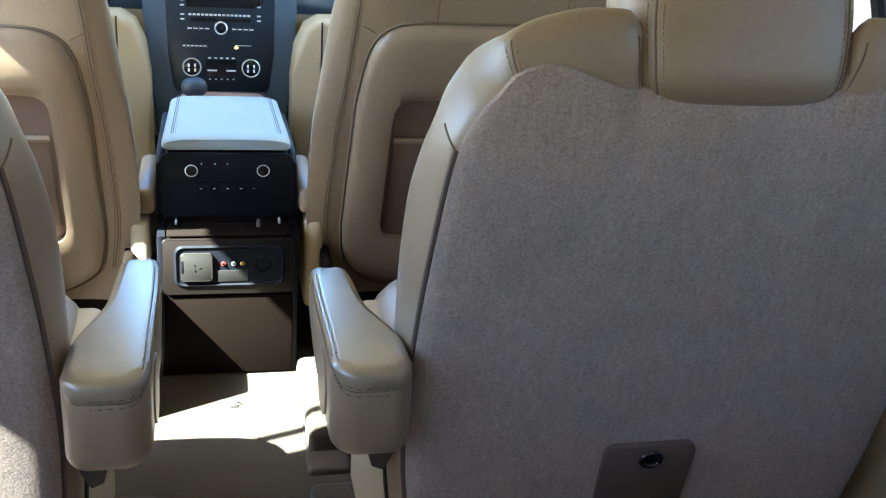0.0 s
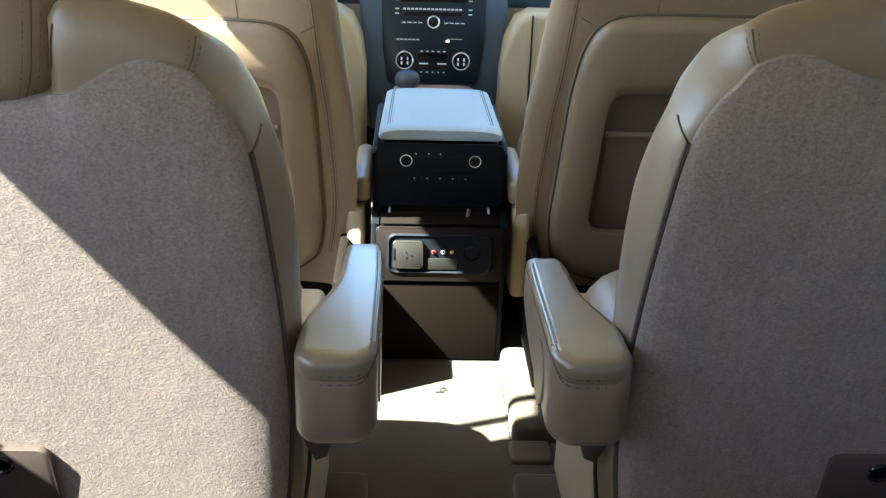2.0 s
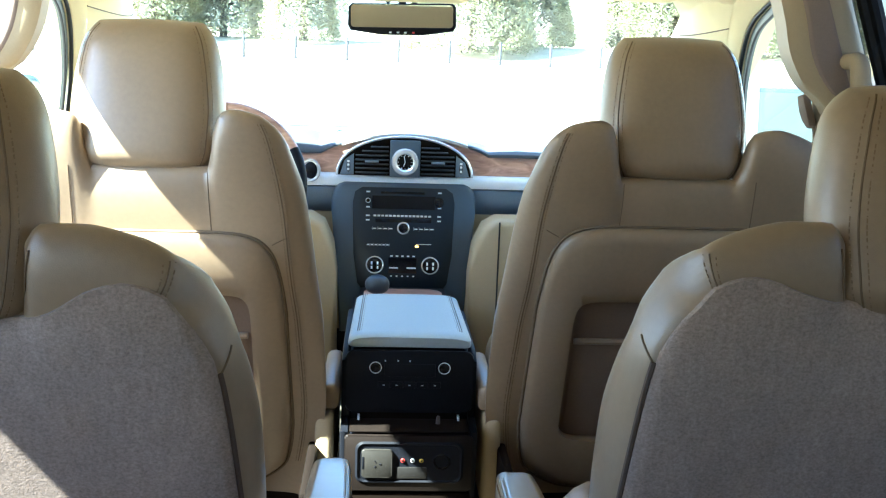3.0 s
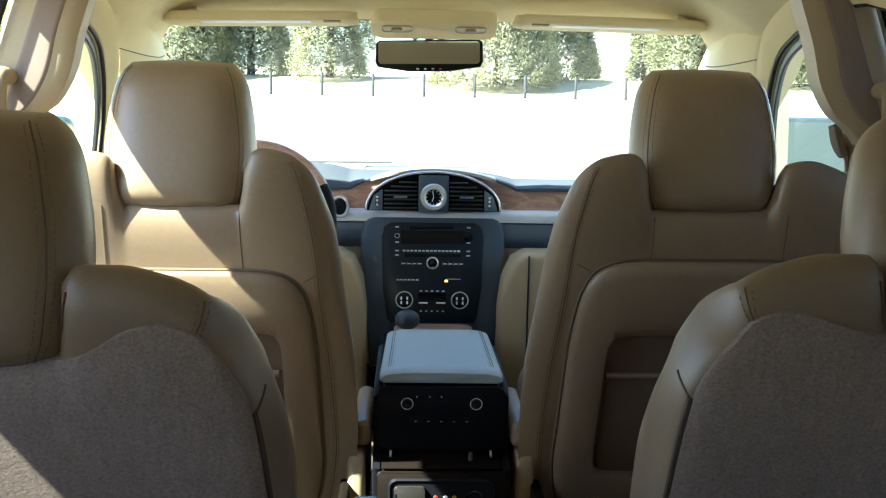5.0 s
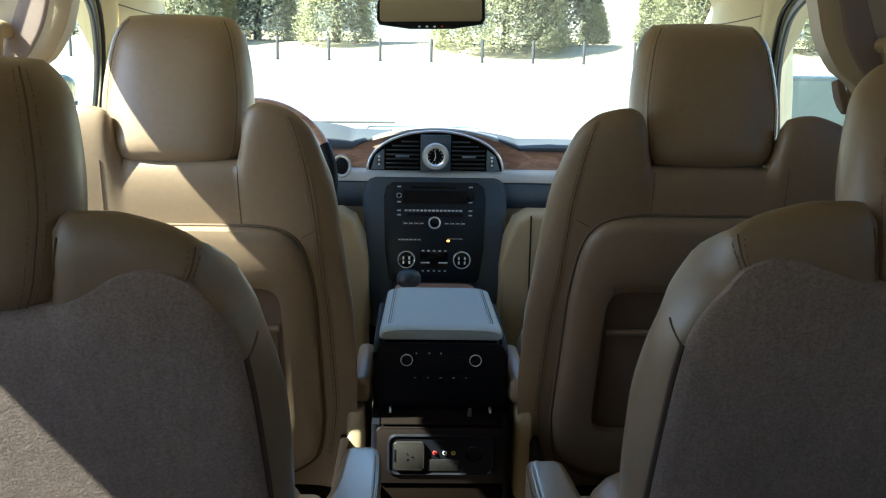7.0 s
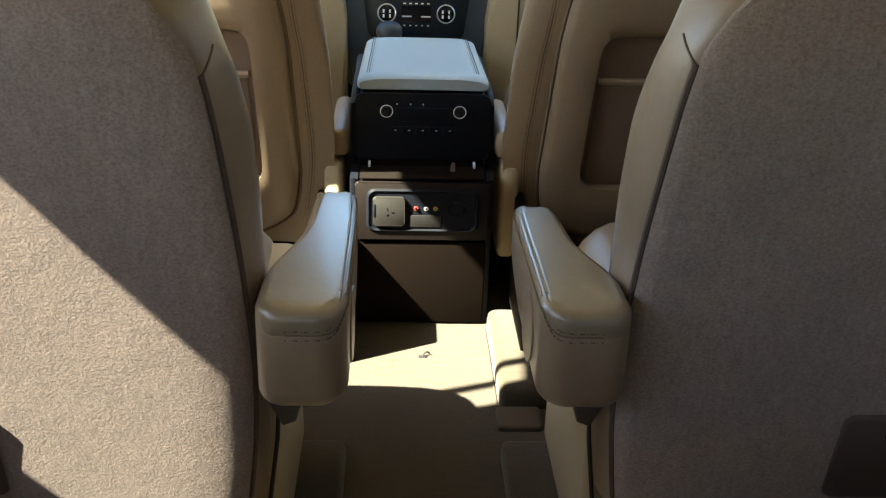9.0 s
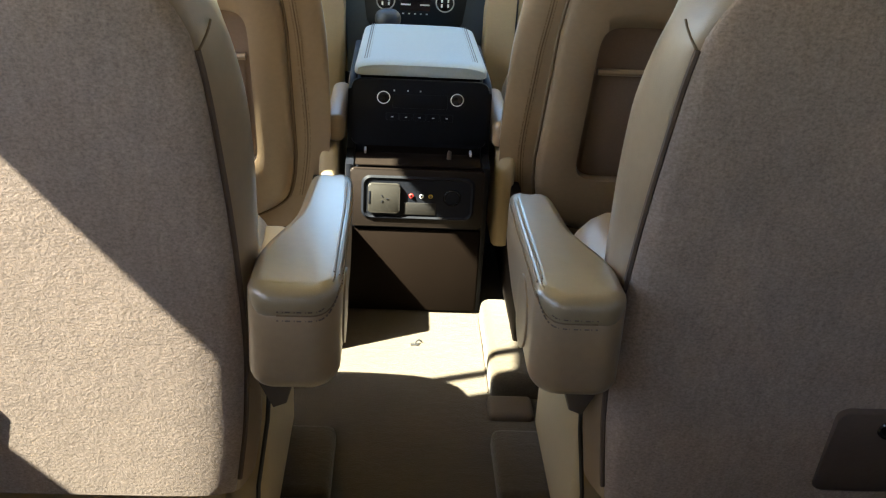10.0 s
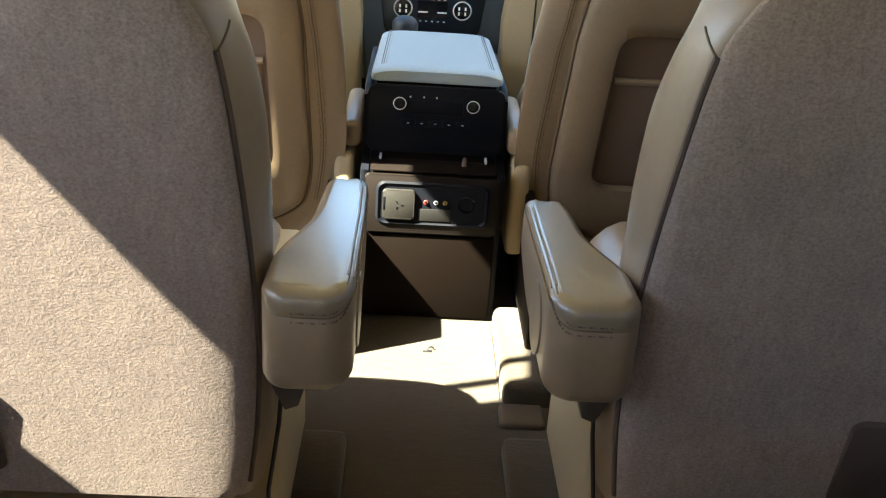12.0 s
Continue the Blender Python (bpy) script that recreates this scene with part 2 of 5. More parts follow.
def box(bm, x0, x1, y0, y1, z0, z1, bevel=0.003, seg=2, m=None):
    out = bmesh.ops.create_cube(bm, size=1.0)
    vs = out["verts"]
    for v in vs:
        v.co = Vector(((x0 + x1) / 2 + v.co.x * (x1 - x0), (y0 + y1) / 2 + v.co.y * (y1 - y0), (z0 + z1) / 2 + v.co.z * (z1 - z0)))
    if bevel:
        es = list({e for v in vs for e in v.link_edges})
        r = bmesh.ops.bevel(bm, geom=vs + es, offset=bevel, segments=seg, affect="EDGES", profile=0.5)
        vs = list({v for f in r["faces"] for v in f.verts} | {v for v in vs if v.is_valid})
    if m is not None:
        bmesh.ops.transform(bm, matrix=m, verts=vs)
    return vs


def grid(bm, fn, nu, nv, closed_u=False):
    """Vertices fn(i/nu, j/nv) joined by quads."""
    rows = [[bm.verts.new(fn(i / nu, j / nv)) for i in range(nu if closed_u else nu + 1)] for j in range(nv + 1)]
    k = len(rows[0])
    for j in range(nv):
        for i in range(nu):
            a, b = i, (i + 1) % k
            try:
                bm.faces.new((rows[j][a], rows[j][b], rows[j + 1][b], rows[j + 1][a]))
            except ValueError:
                pass
    return rows


def tube(bm, pts, r, n=8, closed=False):
    pts = [Vector(p) for p in pts]
    rings = []
    k = len(pts)
    for i, p in enumerate(pts):
        a = pts[(i - 1) % k] if (closed or i > 0) else p
        b = pts[(i + 1) % k] if (closed or i < k - 1) else p
        d = (b - a).normalized()
        side = d.orthogonal().normalized() if not rings else (rings[-1][1] - d * rings[-1][1].dot(d)).normalized()
        up = d.cross(side)
        rr = r(i / max(1, k - 1)) if callable(r) else r
        rings.append(([bm.verts.new(p + (side * math.cos(t * math.tau / n) + up * math.sin(t * math.tau / n)) * rr) for t in range(n)], side))
    for i in range(k if closed else k - 1):
        ra, rb = rings[i][0], rings[(i + 1) % k][0]
        for t in range(n):
            bm.faces.new((ra[t], ra[(t + 1) % n], rb[(t + 1) % n], rb[t]))
    if not closed:
        bm.faces.new(rings[0][0])
        bm.faces.new(rings[-1][0])


def loft(bm, rings, caps=True):
    vr = [[bm.verts.new(p) for p in ring] for ring in rings]
    k = len(vr[0])
    for a, b in zip(vr, vr[1:]):
        for t in range(k):
            bm.faces.new((a[t], a[(t + 1) % k], b[(t + 1) % k], b[t]))
    if caps:
        bm.faces.new(vr[0])
        bm.faces.new(vr[-1])


def prism(bm, outline, d0, d1, place, bevel=0.0):
    """An outline in 2D, drawn from depth d0 to d1 by place(a, b, d)."""
    a = [bm.verts.new(place(p[0], p[1], d0)) for p in outline]
    b = [bm.verts.new(place(p[0], p[1], d1)) for p in outline]
    k = len(a)
    f0 = bm.faces.new(a)
    f1 = bm.faces.new(b)
    sides = [bm.faces.new((a[t], a[(t + 1) % k], b[(t + 1) % k], b[t])) for t in range(k)]
    if bevel:
        es = list({e for e in f0.edges} | {e for e in f1.edges})
        bmesh.ops.bevel(bm, geom=es, offset=bevel, segments=2, affect="EDGES", profile=0.5)
    return sides


def stitches(bm, pts, normal, length=0.0042, gap=0.0016, width=0.0011, lift=0.0006):
    """Small raised dashes of thread along a line."""
    pts = [Vector(p) for p in pts]
    normal = Vector(normal).normalized()
    run, step = 0.0, length + gap
    for a, b in zip(pts, pts[1:]):
        d = b - a
        size = d.length
        if size < 1e-6:
            continue
        d = d / size
        side = d.cross(normal).normalized() * width / 2
        while run < size:
            p, q = a + d * run, a + d * min(size, run + length)
            vs = [bm.verts.new(w + normal * lift) for w in (p - side, p + side, q + side, q - side)]
            ws = [bm.verts.new(w - normal * 0.001) for w in (p - side, p + side, q + side, q - side)]
            bm.faces.new(vs)
            for t in range(4):
                bm.faces.new((vs[t], vs[(t + 1) % 4], ws[(t + 1) % 4], ws[t]))
            run += step
        run -= size


def rounded(w, h, r, n=5, cx=0.0, cz=0.0):
    pts = []
    for sx, sz, a0 in ((1, 1, 0), (-1, 1, 90), (-1, -1, 180), (1, -1, 270)):
        for i in range(n + 1):
            a = radians(a0 + 90 * i / n)
            pts.append((cx + sx * (w - r) + r * math.cos(a), cz + sz * (h - r) + r * math.sin(a)))
    return pts


# ---- the cabin shell ----
bm = bmesh.new()
box(bm, -0.86, 0.86, -1.3, 3.3, -0.06, 0.0, 0)
tagged(part("floor", bm, carpet), "beige carpeted cabin floor", "floor", kind="structure")


def rail_top(y):
    """Height of the side windows' upper edge."""
    return RAIL(y)


RAIL = table([(-1.2, 0.97), (0.3, 1.0), (0.80, 1.02), (0.90, 1.05), (1.0, 1.045), (1.2, 1.09), (1.4, 1.105), (1.6, 1.10), (1.69, 1.103), (1.75, 1.117), (1.82, 1.125), (2.0, 1.11), (2.15, 1.08), (2.25, 1.048), (2.34, 0.995), (2.45, 0.90), (2.54, 0.79), (2.62, 0.70)])
SILL = 0.69


def side_x(z):
    """Half width of the cabin's inner side by height."""
    return 0.845 - 0.0 * z if z < 0.6 else 0.845 - (z - 0.6) * 0.37


ROOF = table([(-1.2, 1.10), (0.0, 1.17), (1.2, 1.215), (2.0, 1.205), (2.3, 1.20), (2.5, 1.188), (2.72, 1.124)])
bm = bmesh.new()


def roof_place(a, b, lift=0.0):
    u, y = a * 2 - 1, -1.2 + (3.92 - 0.10 * (a * 2 - 1) ** 4) * b
    zr = max(rail_top(y), 1.03) + 0.045
    z = zr + (ROOF(y) - zr) * (1 - abs(u) ** (3.2 + 4.8 * smooth(2.2, 2.5, y)))
    return Vector((u * (side_x(zr) + 0.004), y, z + lift))


grid(bm, lambda a, b: roof_place(a, b), 28, 60)
grid(bm, lambda a, b: roof_place(a, b, 0.05), 28, 60)
tagged(part("ceiling", bm, headliner_mat, sharp=70), "beige cloth headliner", "ceiling", kind="structure")


def pillar(name, label, s, pts, mat, w=0.03):
    """A trim pillar: an outline in the plane of the side (y, z), with thickness."""
    bm = bmesh.new()
    prism(bm, pts, 0.0, 0.05, lambda y, z, d: Vector((s * (side_x(z) - 0.012 + d), y, z)), 0.008)
    return tagged(part(name, bm, mat), label, "pillar", kind="structure")


for s, side in ((-1, "left"), (1, "right")):
    # lower door panels, front and rear
    bm = bmesh.new()
    box(bm, min(s * 0.83, s * 0.90), max(s * 0.83, s * 0.90), 1.93, 3.2, 0.0, SILL, 0.02)
    tagged(part("door_panel_front_" + side, bm, trim_beige), "beige moulded front door panel", "door panel", kind="structure")
    bm = bmesh.new()
    box(bm, min(s * 0.83, s * 0.90), max(s * 0.83, s * 0.90), 1.0, 1.86, 0.0, SILL, 0.02)
    tagged(part("door_panel_rear_" + side, bm, trim_beige), "beige moulded rear door panel", "door panel", kind="structure")
    bm = bmesh.new()
    box(bm, min(s * 0.83, s * 0.90), max(s * 0.83, s * 0.90), -1.25, 0.998, 0.0, 0.765, 0.012)
    tagged(part("side_panel_" + side, bm, trim_beige), "beige moulded side panel below the quarter window", "side panel", kind="structure")
    # roof rail above the windows, following their upper edge to the front pillar
    bm = bmesh.new()
    ys = [-1.2 + 3.4 * i / 50 for i in range(51)] + [2.2 + 0.42 * i / 20 for i in range(1, 21)]
    rings = []
    for y in ys:
        z0 = rail_top(y)
        h = 0.075 if y < 2.2 else 0.075 + 0.02 * smooth(2.2, 2.6, y)
        rings.append([Vector((s * (side_x(z0) + dx), y, z0 + dz)) for dx, dz in ((0.0, 0.0), (-0.016, 0.02), (-0.026, h * 0.6), (-0.03, h), (0.05, h), (0.06 - 0.048 * smooth(2.3, 2.5, y), 0.0))])
    loft(bm, rings)
    tagged(part("roof_rail_" + side, bm, headliner_mat, sharp=50), "beige trim along the roof side and front pillar", "trim", kind="structure")
    # black window seals, and the painted frame of the front door
    bm = bmesh.new()
    tube(bm, [Vector((s * (side_x(rail_top(y)) + 0.007), y, rail_top(y) - 0.001)) for y in ys[2:]], 0.0042, 8)
    tagged(part("window_seal_" + side, bm, rubber), "black rubber window seal", "window seal", kind="structure")
    bm = bmesh.new()
    rings, lower = [], []
    for y in [q for q in ys if q > 2.0]:
        z0 = rail_top(y)
        rings.append([Vector((s * (side_x(z0) + dx), y - dy, z0 + dz)) for dx, dz, dy in ((0.014, -0.003, 0.002), (0.016, -0.015, 0.009), (0.026, -0.015, 0.009), (0.026, -0.003, 0.002))])
        lower.append(Vector((s * (side_x(z0) + 0.018), y - 0.010, z0 - 0.017)))
    loft(bm, rings)
    tagged(part("door_frame_" + side, bm, frame_paint), "grey painted upper door frame", "door frame", kind="structure")
    bm = bmesh.new()
    tube(bm, lower, 0.0028, 6)
    tagged(part("glass_run_" + side, bm, rubber), "thin black glass run along the door frame", "window seal", kind="structure")
    # centre pillar with its trim, rear pillars
    pillar("centre_pillar_" + side, "beige lower centre pillar trim", s,
           [(1.87, 0.93), (1.99, 0.93), (1.992, 0.72), (2.0, 0.0), (1.87, 0.0), (1.87, 0.72)], trim_beige)
    # the upper pillar trim turns its broad face to the rear
    x_in = table([(0.89, 0.70), (0.915, 0.682), (0.936, 0.652), (0.965, 0.630), (1.0, 0.613), (1.054, 0.599), (1.144, 0.567), (1.20, 0.55)])
    x_out = lambda z: side_x(z) + 0.045

    def pillar_face(a, z, lift=0.0):
        x = x_out(z) + (x_in(z) - x_out(z)) * a
        return Vector((s * x, 1.84 + 0.012 * (2 * a - 1) ** 4 - lift, z))
    bm = bmesh.new()
    rings = []
    for i in range(19):
        z = 0.89 + 0.29 * i / 18
        ring = [pillar_face(k / 12, z) for k in range(13)]
        p, q = ring[-1], ring[0]
        ring += [p + Vector((s * 0.004, 0.02, 0)), p + Vector((s * 0.02, 0.10, 0)), Vector((q.x, 1.95, z))]
        rings.append(ring)
    loft(bm, rings)
    tagged(part("upper_pillar_" + side, bm, trim_beige, sharp=50), "beige upper centre pillar trim", "pillar", kind="structure")
    bm = bmesh.new()

    def insert(a, b, lift):
        z = 0.905 + 0.235 * b
        wide = x_out(z) - x_in(z)
        a0, a1 = 0.045 / wide, 1 - min(0.6, 0.032 / wide)
        return pillar_face(a0 + (a1 - a0) * a, z, lift)
    grid(bm, lambda a, b: insert(a, b, 0.003 * min(1.0, 20 * min(a, 1 - a, b + 0.05, 1.05 - b))), 14, 16)
    tagged(part("pillar_insert_" + side, bm, taupe_cloth, sharp=60), "taupe cloth insert on the centre pillar", "trim", kind="structure")
    bm = bmesh.new()
    for k in range(2):
        tube(bm, [Vector((s * (side_x(z) + 0.054 + 0.012 * k), 1.832 - 0.012 * k, z)) for z in [0.66 + 0.5 * i / 16 for i in range(17)]], 0.012, 8)
    tagged(part("door_seal_" + side, bm, rubber), "black rubber seal of the rear door opening", "window seal", kind="structure")
    # front pillar trim between the door opening and the windscreen
    bm = bmesh.new()

    def front_pillar(a, b):
        y = 2.12 + 0.50 * b
        z = rail_top(y)
        p = Vector((s * (side_x(z) - 0.028), y, z + 0.055))
        q = Vector((s * (0.615 + 0.055 * smooth(0, 0.25, b) + 0.075 * b), 2.62 + 0.84 * b ** 1.2, 1.118 - 0.40 * b ** 1.25))
        bow = Vector((-s * 0.012, 0, 0.010)) * math.sin(math.pi * a)
        return p.lerp(q, a) + bow
    grid(bm, front_pillar, 10, 30)
    spine = bmesh.new()
    tube(spine, [Vector((s * 0.610, 2.59, 1.150))] + [front_pillar(1.0, i / 20) + Vector((s * (0.035 - 0.022 * smooth(0.05, 0.25, i / 20)), 0.0, 0.010)) for i in range(21)], lambda k: 0.024 - 0.008 * smooth(0.08, 0.3, k), 10)
    tagged(part("front_pillar_body_" + side, spine, headliner_mat), "beige edge of the roof lining along the windscreen", "pillar", kind="structure")
    joint = [front_pillar(i / 16, 0.47 - 0.17 * i / 16 + 0.05 * math.sin(math.pi * i / 16)) + Vector((-s * 0.001, -0.001, 0)) for i in range(17)]
    jb = bmesh.new()
    tube(jb, joint, 0.0012, 6)
    tagged(part("pillar_joint_" + side, jb, seam_mat), "fine joint between headliner and pillar trim", "trim", kind="structure")
    tagged(part("front_pillar_" + side, bm, headliner_mat, sharp=60), "beige front pillar trim beside the windscreen", "pillar", kind="structure")
    pillar("rear_pillar_" + side, "beige rear pillar trim", s, [(1.035, 1.09), (1.255, 1.09), (1.252, 0.95), (1.235, 0.85), (1.20, SILL - 0.02), (1.035, SILL - 0.02)], trim_beige)
    # slim unseen bar, added in the wound-down rear door window to cast a floor stripe
    bm = bmesh.new()
    tube(bm, [(s * (side_x(z) + 0.03), 1.312, z) for z in (SILL - 0.02, 0.85, 1.0, 1.12)], 0.011, 8)
    tagged(part("stripe_shadow_bar_" + side, bm, rubber), "unseen black upright bar added to cast the thin floor stripe", "window bar", kind="structure")
    pillar("tail_pillar_" + side, "beige tail pillar trim", s, [(-1.2, 1.1), (-0.55, 1.08), (-0.25, SILL - 0.02), (-1.2, SILL - 0.02)], trim_beige)
    # side glass; right rear panes are darker than the left to hold fill light down
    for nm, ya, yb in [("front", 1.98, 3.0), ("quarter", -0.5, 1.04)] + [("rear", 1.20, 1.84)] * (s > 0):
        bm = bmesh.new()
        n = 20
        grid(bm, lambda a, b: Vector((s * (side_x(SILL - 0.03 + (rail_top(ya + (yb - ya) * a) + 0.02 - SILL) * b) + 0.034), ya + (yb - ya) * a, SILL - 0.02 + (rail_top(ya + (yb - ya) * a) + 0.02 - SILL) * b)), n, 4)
        tagged(part("window_" + nm + "_" + side, bm, glass if nm == "front" else privacy_glass if s < 0 else fill_cut_glass), "clear side window glass" if nm == "front" else "dark tinted rear side window glass", "window", kind="structure")

# windscreen, its header and the tail of the cabin
for s, side in ((-1, "left"), (1, "right")):
    bm = bmesh.new()
    box(bm, min(s * 0.56, s * 0.68), max(s * 0.56, s * 0.68), 2.60, 2.72, 1.122, 1.165, 0.010)
    tagged(part("roof_corner_" + side, bm, headliner_mat), "beige roof lining corner above the windscreen", "trim", kind="structure")
bm = bmesh.new()
grid(bm, lambda a, b: Vector(((a * 2 - 1) * (0.76 - 0.10 * b), 3.50 - 0.78 * b - 0.04 * (a * 2 - 1) ** 2, 0.70 + 0.41 * b)), 20, 10)
tagged(part("windscreen", bm, glass), "clear sloping windscreen", "windscreen", kind="structure")
bm = bmesh.new()
for z0, z1 in ((0.0, 0.66), (1.02, 1.12)):
    box(bm, -0.86, 0.86, -1.30, -1.22, z0, z1, 0.01)
tagged(part("tailgate_panel", bm, trim_beige), "beige tailgate trim round the rear window", "tailgate", kind="structure")
bm = bmesh.new()
grid(bm, lambda a, b: Vector(((a * 2 - 1) * 0.85, -1.26, 0.65 + 0.38 * b)), 4, 2)
tagged(part("window_tail", bm, tail_glass), "dark tinted tailgate window", "window", kind="structure")
bm = bmesh.new()
box(bm, -0.86, 0.86, 3.22, 3.30, -0.06, 0.62, 0.01)
tagged(part("bulkhead", bm, trim_dark), "dark bulkhead below the dashboard", "bulkhead", kind="structure")

# ---- outside ----
GROUND = -0.45
bm = bmesh.new()
bmesh.ops.create_grid(bm, x_segments=40, y_segments=40, size=1500)
for v in bm.verts:
    v.co.z = GROUND
tagged(part("ground", bm, asphalt), "pale sunlit concrete lot", "ground", kind="structure")


def lawn_z(y):
    """The grass rises in a low bank behind the posts."""
    return GROUND + 0.02 + 0.80 * smooth(51.5, 59.0, y) + 0.4 * smooth(70.0, 170.0, y)


bm = bmesh.new()
grid(bm, lambda a, b: Vector((-160 + 320 * a, 51.5 + 120 * b * b, lawn_z(51.5 + 120 * b * b))), 20, 48)
tagged(part("lawn", bm, dry_grass), "dry straw-coloured grass beyond the lot", "lawn", kind="structure")



# ---- seats ----
def seam(parent, pts, r=0.0008, mat=None, name="seam", closed=False):
    bm = bmesh.new()
    tube(bm, pts, r, 6, closed)
    return part(name, bm, mat or seam_mat, parent)


def stitch_row(parent, lines, width=0.0011, mat=None, length=0.0042):
    """Rows of fine stitching as one part; lines of (points, normal)."""
    bm = bmesh.new()
    for pts, normal in lines:
        stitches(bm, pts, normal, length, width=width)
    return tagged(part("stitching", bm, mat or thread, parent), kind="stuff")


class Back:
    """A padded backrest: an outline (half width by height, top by place across) swelling to a rear and a front face."""

    def __init__(self, cx, y, zref, lean, width, top, z0, rear, front, p=5.0, q=16.0, tuck=0.0):
        self.tuck, self.outer_top, self.out, self.crease, self.chamfer = tuck, None, 0, None, 0.0
        self.cx, self.y, self.zref, self.lean = cx, y, zref, math.tan(radians(lean))
        self.width, self.top, self.z0, self.rear_t, self.front_t, self.p, self.q = width, top, z0, rear, front, p, q

    def crest(self, u):
        """Height of the top, with its own line on the outer shoulder where there is one."""
        return self.outer_top(abs(u)) if self.outer_top and u * self.out > 0 else self.top(abs(u))

    def place(self, u, v, side):
        zt = self.crest(u)
        z = self.z0 + (zt - self.z0) * v
        e = max(0.0, 1 - abs(u) ** self.p) ** 0.5 * max(0.0, 1 - v ** self.q) ** 0.5
        y = self.y - (z - self.zref) * self.lean + (self.front_t * e * (1 - 0.75 * smooth(0.72, 1.0, v)) if side > 0 else -self.rear_t * e + self.tuck * max(0.0, 0.645 - z) * e) + self.rear_t
        if self.crease:                 # the side bolster turns forwards beyond a crease
            w, c = self.width(z), self.crease(z)
            y += self.chamfer * max(0.0, (abs(u) * w - c) / max(0.004, w - c)) * min(1.0, (w - c) / 0.02)
        return Vector((self.cx + self.width(z) * u, y, z))

    def rear(self, x, z, lift=0.0):
        """The rear face at x from the middle and height z."""
        u = max(-1, min(1, x / self.width(z)))
        v = max(0, min(1, (z - self.z0) / (self.crest(u) - self.z0)))
        p = self.place(u, v, -1)
        return Vector((self.cx + x, p.y - lift, z))

    def mesh(self, bm, nu=72, nv=52):
        us = [math.sin((i / nu * 2 - 1) * math.pi / 2) for i in range(nu + 1)]
        vs = [math.sin(j / nv * math.pi / 2) for j in range(nv + 1)]
        for side in (-1, 1):
            grid(bm, lambda a, b: self.place(us[round(a * nu)], vs[round(b * nv)], side), nu, nv)
        bmesh.ops.remove_doubles(bm, verts=bm.verts, dist=0.0004)
        bmesh.ops.holes_fill(bm, edges=[e for e in bm.edges if e.is_boundary])


def headrest(parent, cx, y, z0, z1, w0, w1, lean, depth, seam_x):
    """A padded head restraint, leaning forwards, with piped seams near its sides."""
    h = z1 - z0

    def place(u, v, side):
        w = w0 - (w0 - w1) * max(0.0, (v - 0.40) / 0.60) ** 1.7 - 0.010 * max(0.0, (0.40 - v) / 0.40) ** 1.5
        vv = abs(2 * v - 1)
        e = max(0.0, 1 - abs(u) ** 4.6) ** 0.5 * max(0.0, 1 - vv ** 6) ** 0.5
        sag = 0.010 * (1 - u * u)
        wz = w * (1 - 0.15 * max(0.0, (vv - 0.62) / 0.38) ** 2.4)
        return Vector((cx + wz * u, y + lean * v + depth / 2 + (depth / 2 + 0.004) * e * side - sag * (side < 0) * 0.5, z0 + h * v + 0.004 * (1 - u * u) * v))
    bm = bmesh.new()
    n = 32
    ss = [math.sin((i / n * 2 - 1) * math.pi / 2) for i in range(n + 1)]
    for side in (-1, 1):
        grid(bm, lambda a, b: place(ss[round(a * n)], (ss[round(b * n)] + 1) / 2, side), n, n)
    bmesh.ops.remove_doubles(bm, verts=bm.verts, dist=0.0004)
    pad = part("headrest", bm, leather, parent, sharp=60)
    rows = []
    for s in (-1, 1):
        seam(pad, [place(s * seam_x, 0.03 + 0.94 * i / 30, -1) for i in range(31)], 0.0011)
        for off in (-0.05, 0.05):
            rows.append(([place(s * seam_x + off, 0.04 + 0.92 * i / 30, -1) for i in range(31)], (0, -1, 0)))
    stitch_row(pad, rows, 0.0009)
    for s in (-1, 1):
        bm = bmesh.new()
        tube(bm, [(cx + s * 0.055, y + depth * 0.55, z0 - 0.06), (cx + s * 0.055, y + depth * 0.55, z0 + 0.02)], 0.006, 10)
        part("headrest_post", bm, steel, parent)
    return pad


def cushion(parent, x0, x1, y0, y1, z0, z1, name="seat_cushion"):
    """A bolstered seat cushion."""
    cx, cy, hw, hy = (x0 + x1) / 2, (y0 + y1) / 2, (x1 - x0) / 2, (y1 - y0) / 2
    n = 24
    ss = [math.sin((i / n * 2 - 1) * math.pi / 2) for i in range(n + 1)]

    def place(u, v, side):
        e = max(0.0, 1 - abs(u) ** 6) ** 0.5 * max(0.0, 1 - abs(v) ** 6) ** 0.5
        dish = 0.025 * smooth(0.5, 0.85, abs(u)) - 0.012 * (1 - u * u)
        zm = (z0 + z1) / 2
        return Vector((cx + hw * u * (1 - 0.14 * abs(v) ** 6), cy + hy * v * (1 - 0.20 * abs(u) ** 5), zm + side * (z1 - z0) / 2 * e + (dish * e if side > 0 else 0)))
    bm = bmesh.new()
    for side in (-1, 1):
        grid(bm, lambda a, b: place(ss[round(a * n)], ss[round(b * n)], side), n, n)
    bmesh.ops.remove_doubles(bm, verts=bm.verts, dist=0.0004)
    return part(name, bm, leather, parent, sharp=60)


